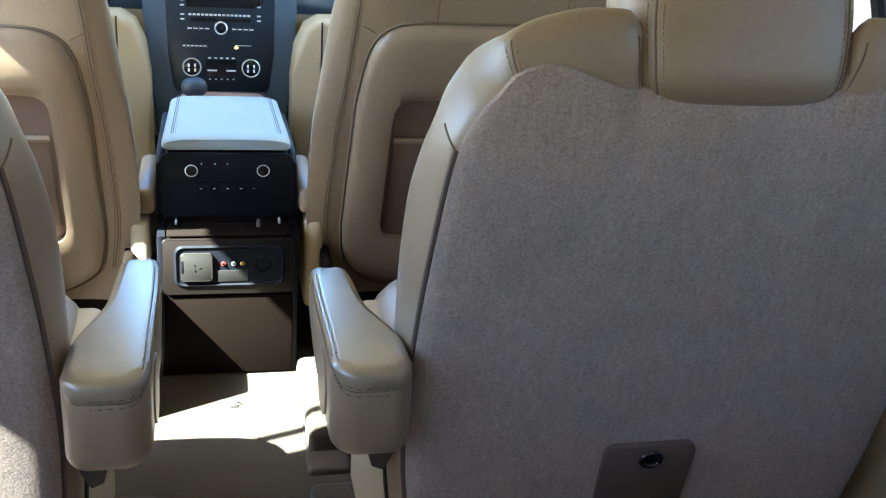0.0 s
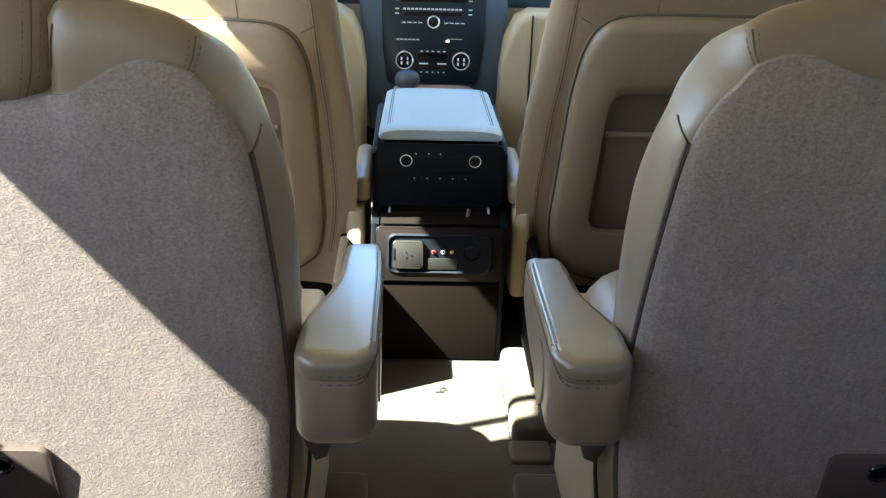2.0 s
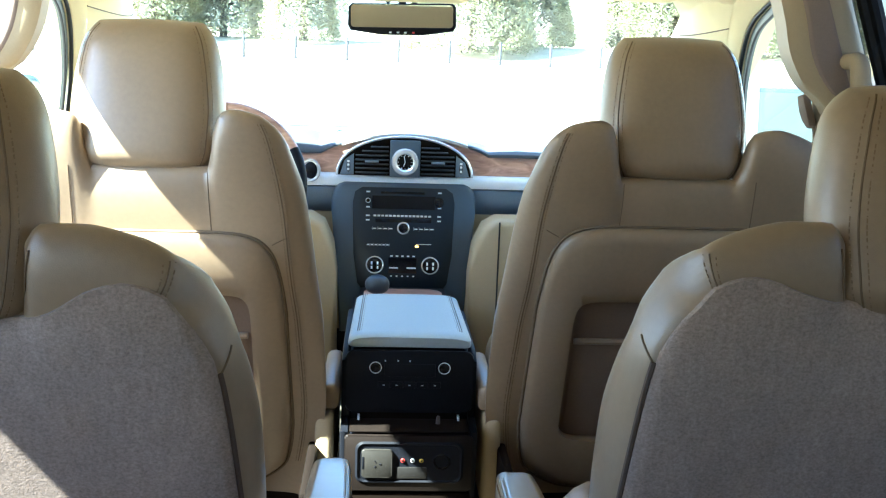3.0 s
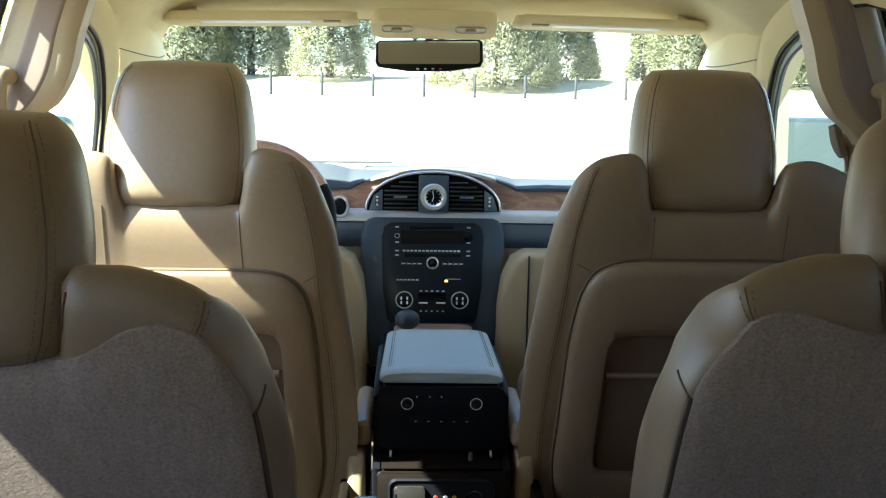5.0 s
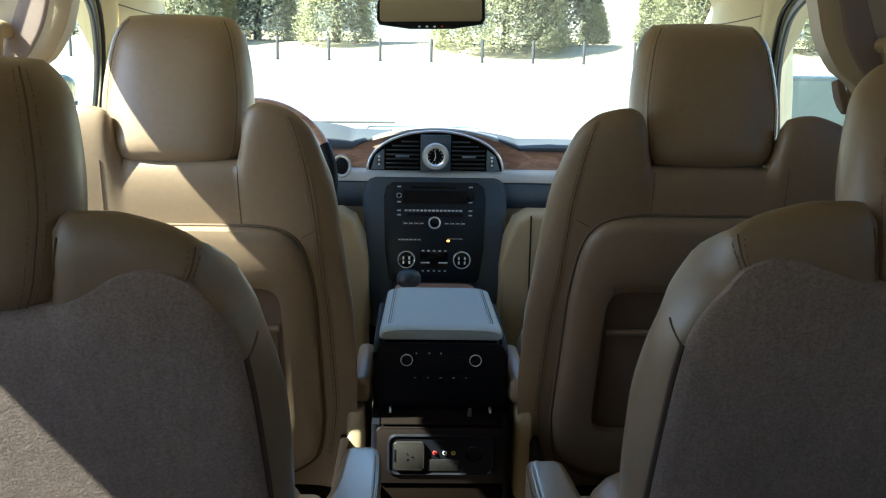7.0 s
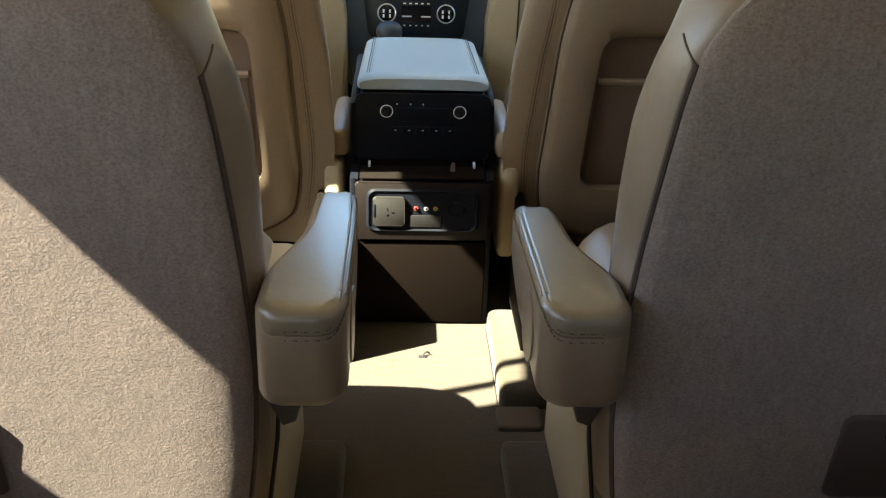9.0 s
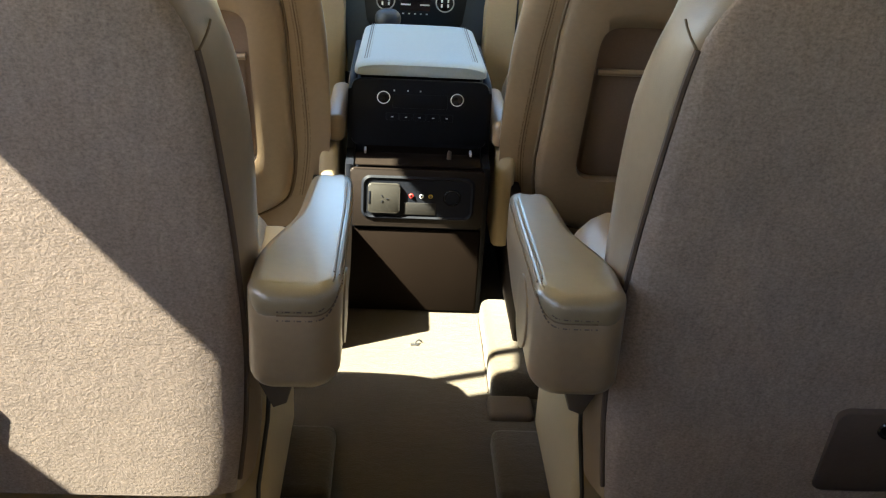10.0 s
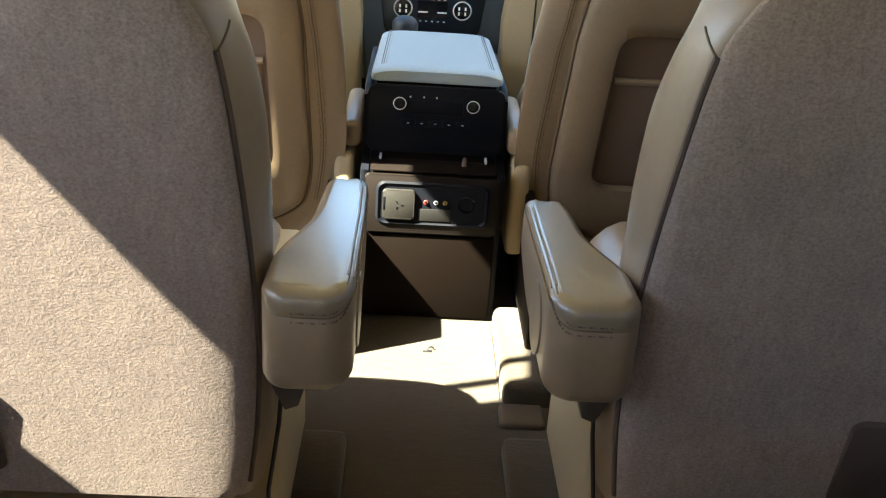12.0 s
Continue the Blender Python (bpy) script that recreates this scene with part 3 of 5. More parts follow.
def rear_panel(back, half, top, z0, lift, bm, rim=0.006, n=40, m=36):
    """A panel lying on the rear of a backrest: half width by height, top by place across."""
    def place(a, b, l):
        p = a * 2 - 1
        z = z0 + (top(abs(p)) - z0) * b
        return back.rear(p * half(z), z, l)
    grid(bm, lambda a, b: place(a, b, lift), n, m)
    edge = [place(i / n, 0, lift) for i in range(n + 1)] + [place(1, j / m, lift) for j in range(1, m + 1)]
    edge += [place(1 - i / n, 1, lift) for i in range(1, n + 1)] + [place(0, 1 - j / m, lift) for j in range(1, m)]
    k = len(edge)
    mid = Vector((back.cx, 0, 0.5))
    a = [bm.verts.new(p) for p in edge]
    b = [bm.verts.new(p + Vector(((p.x - mid.x) * 0.006, rim + lift, (p.z - mid.z) * 0.006))) for p in edge]
    for t in range(k):
        bm.faces.new((a[t], a[(t + 1) % k], b[(t + 1) % k], b[t]))
    bmesh.ops.remove_doubles(bm, verts=bm.verts, dist=0.0003)
    return edge


def captain_chair(s):
    """A second-row captain's chair; s is its side (-1 left, 1 right)."""
    cx, dz = (-0.485, -0.018) if s < 0 else (0.479, 0.0)
    th = thing("captain_chair", cx, 1.2, 0.0, "beige leather second-row captain's chair with grey-brown carpeted back", "car seat", "second-row seats")
    up = 0.013 if s > 0 else 0.0
    lift = lambda rows: table([(z + dz, w) for z, w in rows])
    W = lift([(0.2, 0.296), (0.3, 0.309), (0.42, 0.313), (0.55, 0.314), (0.63, 0.311), (0.70, 0.302), (0.76, 0.284), (0.80, 0.263), (0.83, 0.246), (0.86, 0.226)])
    T = table([(u, z + dz) for u, z in ((0.0, 0.775 + up), (0.38, 0.775 + up), (0.46, 0.835), (0.56, 0.852), (0.70, 0.852), (0.86, 0.843), (0.93, 0.834), (0.97, 0.823), (1.0, 0.795))])
    back = Back(cx, 1.05, 0.70, 9.0, W, T, 0.20, 0.035, 0.078, p=14.0)
    back.crease = lift([(0.2, 0.284), (0.26, 0.293), (0.33, 0.301), (0.42, 0.305), (0.52, 0.302), (0.63, 0.294), (0.72, 0.283), (0.76, 0.264), (0.79, 0.240), (0.83, 0.241)])
    back.chamfer = 0.034
    bm = bmesh.new()
    back.mesh(bm)
    body = part("backrest", bm, leather, th, sharp=60)
    F = lift([(0.2, 0.280), (0.26, 0.289), (0.33, 0.297), (0.42, 0.301), (0.52, 0.298), (0.63, 0.290), (0.72, 0.278), (0.76, 0.259), (0.79, 0.236), (0.80, 0.233)])
    P = table([(u, z + dz) for u, z in ((0.0, 0.766 + up), (0.40, 0.766 + up), (0.47, 0.769 + up * 0.8), (0.55, 0.775 + up * 0.6), (0.63, 0.784 + up * 0.3), (0.70, 0.793), (0.78, 0.800), (0.86, 0.803), (0.93, 0.800), (1.0, 0.791))])
    bm = bmesh.new()
    edge = rear_panel(back, F, P, 0.205, 0.006, bm)
    part("back_panel", bm, fabric, th, "grey-brown carpet back panel", sharp=70)
    # piped seams: round the carpet, and the crease that meets its side
    rows = []
    for e in (-1, 1):
        seam(body, [back.rear(e * (F(z) + 0.003), z, 0.0010) for z in [0.22 + (0.496 + dz) * i / 30 for i in range(31)]], 0.0030, groove_mat, "groove")
        notch = [0.713 + dz + 0.022 * i / 8 for i in range(9)]
        seam(body, [back.rear(e * (0.281 + (W(z) * 0.984 - 0.281) * i / 8), z, 0.0003) for i, z in enumerate(notch)], 0.0012)
        line = [back.rear(e * x, z + dz, 0.0004) for x, z in ((0.232, 0.792), (0.236, 0.801), (0.238, 0.809), (0.239, 0.816), (0.239, 0.821))]
        seam(body, line)
        for o in (-0.005, 0.004):
            rows.append(([back.rear(p.x - cx + e * o, p.z - 0.002, 0.0006) for p in line], (0, -1, 0.3)))
        seam(body, [back.rear(e * (0.110 + 0.009 * i / 8), 0.778 + dz + 0.052 * i / 8, 0.0006) for i in range(9)], 0.0010)
    stitch_row(body, rows)
    headrest(th, cx, 1.028, 0.745 + up + dz * 0.5, 0.972 + dz * 0.5, 0.126, 0.100, 0.055, 0.115, 0.80)
    # latch plate low on the back
    bm = bmesh.new()
    zc, yb = 0.293, back.rear(0, 0.293).y
    lean = Matrix.Translation((cx - 0.011, yb - 0.008, zc)) @ Matrix.Rotation(radians(12), 4, "X")
    prism(bm, rounded(0.057, 0.058, 0.012), -0.003, 0.006, lambda a, b, d: lean @ Vector((a, d, b)), 0.002)
    latch = part("latch_plate", bm, latch_mat, th, "brown plastic latch plate with a round hole")
    bm = bmesh.new()
    tube(bm, [lean @ Vector((0.002 + 0.013 * math.cos(t), -0.004, 0.037 + 0.011 * math.sin(t))) for t in [math.tau * i / 20 for i in range(20)]], 0.0025, 6, True)
    prism(bm, [(0.002 + 0.012 * math.cos(t), 0.037 + 0.010 * math.sin(t)) for t in [math.tau * i / 20 for i in range(20)]], -0.0036, 0.003, lambda a, b, d: lean @ Vector((a, d, b)))
    part("latch_hole", bm, black_gloss, latch)
    # cushion, base and side cover
    cushion(th, cx - 0.30, cx + 0.30, 1.16, 1.585, 0.20, 0.385)
    bm = bmesh.new()
    box(bm, cx - 0.27, cx + 0.27, 1.20, 1.52, 0.03, 0.23, 0.02)
    part("seat_base", bm, trim_beige, th)
    bm = bmesh.new()
    box(bm, min(s * 0.174, s * 0.225), max(s * 0.174, s * 0.225), 1.195, 1.495, 0.05, 0.36, 0.014, 3)
    part("side_cover", bm, trim_beige, th)
    bm = bmesh.new()
    tube(bm, [(s * 0.168, 1.19, 0.33), (s * 0.172, 1.186, 0.26), (s * 0.184, 1.186, 0.17), (s * 0.186, 1.188, 0.07)], 0.0025, 8)
    part("release_cable", bm, rubber, th)
    for e in (-1, 1):
        bm = bmesh.new()
        box(bm, cx + e * 0.2 - 0.02, cx + e * 0.2 + 0.02, 1.08, 1.56, 0.0, 0.035, 0.006)
        part("seat_rail", bm, trim_dark, th)
    # recliner bracket under the armrest
    bm = bmesh.new()
    prism(bm, [(-0.020, 0.395), (0.022, 0.395), (0.020, 0.345), (0.004, 0.312), (-0.010, 0.318), (-0.019, 0.35)], 1.13, 1.20, lambda a, b, d: Vector((s * (0.155 + a), d, b)), 0.004)
    part("bracket", bm, cover_mat, th)
    armrest(th, s)
    return th


def armrest(th, s):
    """The inner armrest of a captain's chair: a lofted body with a rounded rear corner and a stitched top pad."""
    y0, y1 = 1.043, 1.42 if s < 0 else 1.38
    span = lambda y: (y - y0) / (y1 - y0)
    outer = table([(0.0, 0.171), (0.20, 0.170), (0.29, 0.165), (0.37, 0.157), (0.44, 0.150), (0.52, 0.144), (0.6, 0.142), (0.9, 0.140), (1.0, 0.136)])
    inner = table([(0.0, 0.0875), (0.5, 0.0875), (0.8, 0.090), (1.0, 0.094)])
    zt = table([(0.0, 0.492), (0.08, 0.494), (0.5, 0.488), (0.9, 0.472), (1.0, 0.462)])
    zb = table([(0.0, 0.386), (0.4, 0.388), (1.0, 0.405)])
    loop = []                                    # plan outline: aisle side, rear corner, rear, outer side, front
    for i in range(31):
        y = y1 - 0.035 - (y1 - y0 - 0.065) * i / 30
        loop.append((inner(span(y)), y))
    for i in range(1, 11):
        a = math.pi / 2 * i / 10
        loop.append((0.0875 + 0.030 * (1 - math.cos(a)), y0 + 0.030 - 0.030 * math.sin(a)))
    loop += [(0.1175 + 0.0305 * i / 6, y0) for i in range(1, 7)]
    for i in range(1, 7):
        a = math.pi / 2 * i / 6
        loop.append((0.148 + 0.023 * math.sin(a), y0 + 0.023 - 0.023 * math.cos(a)))
    for i in range(1, 37):
        y = y0 + 0.023 + (y1 - y0 - 0.053) * i / 36
        loop.append((outer(span(y)), y))
    for i in range(1, 14):
        a = math.pi * i / 14
        loop.append((0.1155 + 0.0225 * math.cos(a), y1 - 0.03 + 0.03 * math.sin(a)))
    k = len(loop)
    inward, rear = [], []
    for i in range(k):
        (xa, ya), (xb, yb) = loop[i - 1], loop[(i + 1) % k]
        d = Vector((xb - xa, yb - ya)).normalized()
        inward.append(Vector((-d.y, d.x)))
        rear.append(smooth(0.25, 0.95, -(-d.x)) if loop[i][1] < y0 + 0.05 else 0.0)
    drop = [0.011 + 0.013 * r for r in rear]      # the seam's depth under the top
    roll = [0.013 + 0.003 * r for r in rear]      # how far the pad's edge rolls in

    def ring(step):
        out = []
        for i, (x, y) in enumerate(loop):
            d, z = step(i, zb(span(y)), zt(span(y)))
            q = Vector((x, y)) + inward[i] * d
            out.append(Vector((s * q.x, q.y, z)))
        return out
    low = [ring(lambda i, b, t, a=a: (0.020 * (1 - math.sin(a)), b + 0.020 * (1 - math.cos(a)))) for a in [math.pi / 2 * j / 6 for j in range(7)]]
    low += [ring(lambda i, b, t, f=f: (0.0, b + 0.020 + (t - drop[i] - 0.002 - b - 0.020) * f)) for f in (0.5, 1.0)]
    low.append(ring(lambda i, b, t: (0.0009, t - drop[i])))
    bm = bmesh.new()
    loft(bm, low)
    arm = part("armrest", bm, leather, th, sharp=60)
    pad = [ring(lambda i, b, t: (0.0009, t - drop[i] - 0.001)), ring(lambda i, b, t: (0.0, t - drop[i] + 0.0012))]
    pad += [ring(lambda i, b, t, a=a: (roll[i] * (1 - math.cos(a)) ** (1 + 0.5 * rear[i]), t - drop[i] + 0.0012 + (drop[i] - 0.0012) * math.sin(a) ** (1 - 0.3 * rear[i]))) for a in [math.pi / 2 * j / 10 for j in range(1, 11)]]
    bm = bmesh.new()
    loft(bm, pad)
    for i in range(1, 16):                       # the top face in short strips, so that it follows the slope
        cap = [f for f in bm.faces if all(v.co.z > zt(span(v.co.y)) - 0.0008 for v in f.verts)]
        y = y0 + 0.03 + (y1 - y0 - 0.05) * i / 16
        es = list({e for f in cap for e in f.edges})
        bmesh.ops.bisect_plane(bm, geom=cap + es + list({v for f in cap for v in f.verts}), plane_co=(0, y, 0), plane_no=(0, 1, 0))
    for v in bm.verts:
        if v.co.z > zt(span(v.co.y)) - 0.0008:
            v.co.z = zt(span(v.co.y))
    part("armrest_pad", bm, pad_leather, arm, "smooth worn leather pad", sharp=60)
    seam(arm, [p + Vector((0, 0, 0.0004)) for p in low[-1][4:46]], 0.0012)
    rows = []
    for lift in (0, 1):
        line = ring(lambda i, b, t: (roll[i] * 0.5 * (1 - rear[i]) - 0.0002 * rear[i], t - drop[i] + drop[i] * (0.866 - 0.69 * rear[i])) if lift else (-0.0004, t - drop[i] + 0.0035 - 0.0080 * rear[i]))
        for i in range(3, 45, 2):
            n = -inward[i + 1]
            rows.append((line[i:i + 3], (s * n.x, n.y, 0.9 * (1 - rear[i + 1]) * lift + 0.25)))
    k = len(rows) // 2
    dark = [r for i in (0, k) for r in rows[i + 15:i + k]]      # the stitches round the rear look dark
    stitch_row(arm, [r for r in rows if r not in dark], 0.0015)
    stitch_row(arm, dark, 0.0011, latch_mat, 0.0026)
    # twin ridges of the sewn edge along the aisle side
    for a in (0.7, 1.15):
        ridge = ring(lambda i, b, t: (roll[i] * (1 - math.cos(a)), t - drop[i] + drop[i] * math.sin(a) + 0.0003))
        seam(arm, ridge[2:30], 0.0011, leather, "piping")
    # round pivot cover on the aisle side
    bm = bmesh.new()
    disc = [(1.135 + 0.040 * math.cos(t), 0.432 + 0.036 * math.sin(t)) for t in [math.tau * i / 36 for i in range(36)]]
    prism(bm, disc, -0.002, 0.0018, lambda a, b, d: Vector((s * (0.0875 - d), a, b)), 0.0008)
    part("pivot_cover", bm, leather, arm)


def front_seat(s):
    """A front bucket seat seen from behind; s is its side."""
    cx = s * 0.45
    name = "driver_seat" if s < 0 else "passenger_seat"
    th = thing(name, cx, 2.1, 0.0, "beige leather front bucket seat with a moulded back panel and pocket", "car seat", "front seats")
    g = 0.012 if s > 0 else 0.0                  # the passenger's backrest is a little wider
    W = table([(z, w + g) for z, w in ((0.12, 0.245), (0.2, 0.278), (0.35, 0.296), (0.5, 0.292), (0.58, 0.283), (0.71, 0.269), (0.80, 0.251), (0.85, 0.236), (0.88, 0.215))])
    T = table([(0.0, 0.785), (0.42, 0.785), (0.50, 0.845), (0.60, 0.873), (0.70, 0.880), (0.86, 0.872), (0.95, 0.84), (1.0, 0.76)])
    back = Back(cx, 1.82, 0.69, 15, W, T, 0.12, 0.035, 0.13, p=6.0, tuck=0.11)
    back.out = s
    back.outer_top = table([(0.0, 0.785), (0.31, 0.785), (0.37, 0.845), (0.44, 0.866), (0.60, 0.872), (0.74, 0.862), (0.87, 0.84), (0.95, 0.805), (1.0, 0.74)])
    bm = bmesh.new()
    back.mesh(bm)
    body = part("backrest", bm, leather, th, sharp=60)
    headrest(th, -0.448 if s < 0 else 0.434, 1.801, 0.772 if s < 0 else 0.777, 1.012, 0.125, 0.100, 0.06, 0.125, 0.84)
    # the moulded rear panel, its inset and the pocket ledge
    H = table([(z, w + g * 0.6) for z, w in ((0.15, 0.190), (0.2, 0.222), (0.3, 0.232), (0.5, 0.228), (0.6, 0.220), (0.66, 0.214), (0.70, 0.208))])
    P = table([(0.0, 0.665), (0.75, 0.665), (0.88, 0.655), (1.0, 0.62)])
    half, zc, hz = 0.168, 0.413, 0.148
    n = 72
    ztop = 0.700 if s > 0 else 0.674
    zm = (ztop + 0.140) / 2
    outer, inset = [], []
    for i in range(n):
        t = math.tau * (i + 0.5) / n
        c, sn = math.cos(t), math.sin(t)
        a, b = math.copysign(abs(c) ** 0.26, c), math.copysign(abs(sn) ** 0.26, sn)
        z = zm + (ztop - zm) * b
        outer.append((H(z) * a, z))
        a, b = math.copysign(abs(c) ** 0.18, c), math.copysign(abs(sn) ** 0.18, sn)
        inset.append((half * a, zc + hz * b))
    bm = bmesh.new()
    rings = []
    for f, lift in ((0.0, -0.004), (0.0, 0.003), (0.05, 0.008), (0.2, 0.013), (0.80, 0.016), (0.97, 0.014), (1.0, 0.002), (1.0, -0.004)):
        ring = []
        for (xo, zo), (xi, zi) in zip(outer, inset):
            x, z = xo + (xi - xo) * f, zo + (zi - zo) * f
            ring.append(back.rear(x, z, lift + (0.010 * (1 - (x / 0.24) ** 2) if 0 < f < 1 else 0.0)))
        rings.append(ring)
    loft(bm, rings, caps=False)
    panel = part("back_panel", bm, leather, th, sharp=60)
    seam(panel, [back.rear(x * 1.012, zm + (z - zm) * 1.008, 0.0005) for x, z in outer], 0.0028, seam_mat, "panel_seam", True)
    bm = bmesh.new()
    grid(bm, lambda a, b: back.rear((a * 2 - 1) * (half + 0.002), 0.262 + 0.302 * b, 0.0008), 16, 16)
    part("pocket_recess", bm, pocket_mat, panel, "taupe pocket lining")
    bm = bmesh.new()
    tube(bm, [back.rear(-half + 0.006 + (2 * half - 0.012) * i / 12, 0.480, 0.007) for i in range(13)], 0.006, 8)
    part("pocket_ledge", bm, leather, panel)
    bm = bmesh.new()
    grid(bm, lambda a, b: back.rear((a * 2 - 1) * (half - 0.010), 0.275 + 0.201 * b, 0.004 + 0.007 * math.sin(math.pi * b) * (1 - (a * 2 - 1) ** 6)), 16, 10)
    part("pocket_front", bm, pocket_mat, panel)
    # seams of the upper back
    rows = []
    for e in (-1, 1):
        seam(body, [back.rear(e * (0.108 + 0.004 * i / 10), 0.785 - 0.115 * i / 10, 0.0003) for i in range(11)])
        arc = [back.rear(e * (W(z) - 0.040 + 0.004 * math.sin(z * 9)), z, 0.0004) for z in [0.858 - 0.66 * i / 40 for i in range(41)]]
        seam(body, arc, 0.0009)
        for o in (-0.0045, 0.0045):
            rows.append(([p + Vector((o, -0.0006, 0)) for p in arc], (0, -1, 0)))
        seam(body, [back.rear(e * (0.210 + 0.022 * i / 6), ztop - 0.02 + 0.012 * i / 6, 0.0004) for i in range(7)])
    stitch_row(body, rows, 0.0016)
    cushion(th, cx - 0.27, cx + 0.27, 1.98, 2.50, 0.20, 0.37)
    bm = bmesh.new()
    box(bm, cx - 0.28, cx + 0.28, 2.03, 2.44, 0.03, 0.225, 0.012)
    # thin plate added only to cast shade on the floor and lower console
    box(bm, min(cx - s * 0.262, cx - s * 0.280), max(cx - s * 0.262, cx - s * 0.280), 1.756, 2.05, 0.03, 0.245, 0.006)
    part("seat_base", bm, base_mat, th)
    for e in (-1, 1):
        bm = bmesh.new()
        box(bm, cx + e * 0.2 - 0.02, cx + e * 0.2 + 0.02, 1.94, 2.46, 0.0, 0.05, 0.006)
        part("seat_rail", bm, trim_dark, th)
    # inner armrest hinge, seen beside the console
    bm = bmesh.new()
    x = cx - s * 0.285
    box(bm, min(x, x - s * 0.035), max(x, x - s * 0.035), 1.97, 2.20, 0.31, 0.36, 0.014, 3)
    part("folded_armrest", bm, leather, th)
    bm = bmesh.new()
    box(bm, min(s * 0.141, s * 0.176), max(s * 0.141, s * 0.176), 1.96, 2.30, 0.12, 0.305, 0.012, 3)
    part("side_valance", bm, trim_beige, th)
    return th


captain_chair(-1), captain_chair(1)
front_seat(-1), front_seat(1)

# ---- floor fittings ----
th = thing("floor_hook", 0.012, 1.81, 0.0, "small dark metal tie hook on the carpet", "hook")
bm = bmesh.new()
tube(bm, [(0.004, 1.803, 0.001), (0.007, 1.806, 0.006), (0.012, 1.808, 0.008), (0.017, 1.809, 0.004)], 0.0016, 8)
box(bm, -0.003, 0.012, 1.800, 1.806, 0.0, 0.0025, 0.001)
part("hook", bm, rubber, th)


def floor_cover(name, label, x0, x1, y0, y1, h, r):
    t = thing(name, (x0 + x1) / 2, (y0 + y1) / 2, 0, label, "floor cover")
    bm = bmesh.new()
    box(bm, x0, x1, y0, y1, -0.02, h, r, 4)
    part("cover", bm, carpet, t, sharp=60)
    return t


floor_cover("rail_cover", "carpeted cover over the seat rail", 0.125, 0.26, 1.64, 1.92, 0.040, 0.016)
bm = bmesh.new()
tube(bm, [(0.1225, 1.655 + 0.25 * i / 12, 0.0008 + 0.001 * math.sin(i)) for i in range(13)], 0.0015, 6)
tagged(part("carpet_gap", bm, cover_mat), "narrow dark gap in the carpet beside the rail cover", "trim", kind="structure")
bm = bmesh.new()
th = thing("rail_end_cap", 0.14, 1.60, 0, "brown plastic seat rail end cap", "rail cap")
box(bm, 0.118, 0.19, 1.575, 1.634, -0.01, 0.012, 0.008, 3)
part("cap", bm, cover_mat, th, sharp=60)
for s in (-1, 1):
    th = thing("seat_leg_cover", s * 0.16, 1.40, 0, "taupe moulded cover over the seat leg", "leg cover", "seat leg covers")
    bm = bmesh.new()
    box(bm, min(s * 0.115, s * 0.20), max(s * 0.115, s * 0.20), 1.36, 1.52, -0.01, 0.028, 0.013, 3)
    part("cover", bm, carpet, th, sharp=60)
    bm = bmesh.new()
    box(bm, min(s * 0.13, s * 0.19), max(s * 0.13, s * 0.19), 1.0, 1.37, -0.01, 0.016, 0.007, 2)
    part("channel", bm, carpet, th)

# ---- centre console ----
con = thing("centre_console", 0.0, 2.2, 0.0, "dark centre console with grey padded lid and rear controls", "centre console")
bm = bmesh.new()
side = [(1.932, 0.0), (1.925, 0.175), (1.925, 0.283), (1.99, 0.288), (1.985, 0.40), (2.03, 0.425), (2.32, 0.42), (2.36, 0.345), (2.78, 0.345), (2.78, 0.0)]
prism(bm, side, -0.112, 0.112, lambda a, b, d: Vector((d, a, b)), 0.006)
body = part("body", bm, trim_dark, con)
for s in (-1, 1):
    bm = bmesh.new()
    prism(bm, [(1.93, 0.0), (1.92, 0.29), (1.990, 0.293), (1.990, 0.405), (2.02, 0.42), (2.31, 0.415), (2.35, 0.34), (2.7, 0.34), (2.7, 0.0)], 0.0, 0.014, lambda a, b, d: Vector((s * (0.113 + d), a, b)), 0.005)
    part("side_panel", bm, trim_dark, con)
# lid
bm = bmesh.new()
n = 36


def lid_ring(v, grow):
    y = 1.994 + 0.321 * v
    e = min(v, 1 - v)
    f = 1 - max(0.0, 1 - e / 0.08) ** 2 * 0.35
    hw = (0.117 - 0.008 * v + grow) * (1 - max(0.0, 1 - e / 0.05) ** 2 * 0.05)
    zc, hz = 0.435, 0.0145 * f
    out = []
    for i in range(n):
        t = math.tau * i / n
        c, sn = math.cos(t), math.sin(t)
        out.append(Vector((hw * math.copysign(abs(c) ** 0.35, c), y, zc + hz * math.copysign(abs(sn) ** 0.5, sn) + 0.004 * (1 - (c * c)))))
    return out


loft(bm, [lid_ring(0.5 - 0.5 * math.cos(math.pi * i / 30), 0) for i in range(31)])
lid = part("lid", bm, console_leather, con, "grey padded leather lid", sharp=60)
bm = bmesh.new()
box(bm, -0.108, 0.108, 2.01, 2.31, 0.402, 0.424, 0.005, 3)
part("lid_base", bm, trim_dark, lid, sharp=60)
rows = []
for s in (-1, 1):
    line = [Vector((s * (0.096 - 0.006 * i / 20), 2.03 + 0.275 * i / 20, 0.4508)) for i in range(21)]
    seam(lid, line, 0.0008, grey_plastic)
    for o in (-0.004, 0.004):
        rows.append(([p + Vector((o, 0, 0)) for p in line], (0, 0, 1)))
stitch_row(lid, rows, 0.0011, grey_plastic)
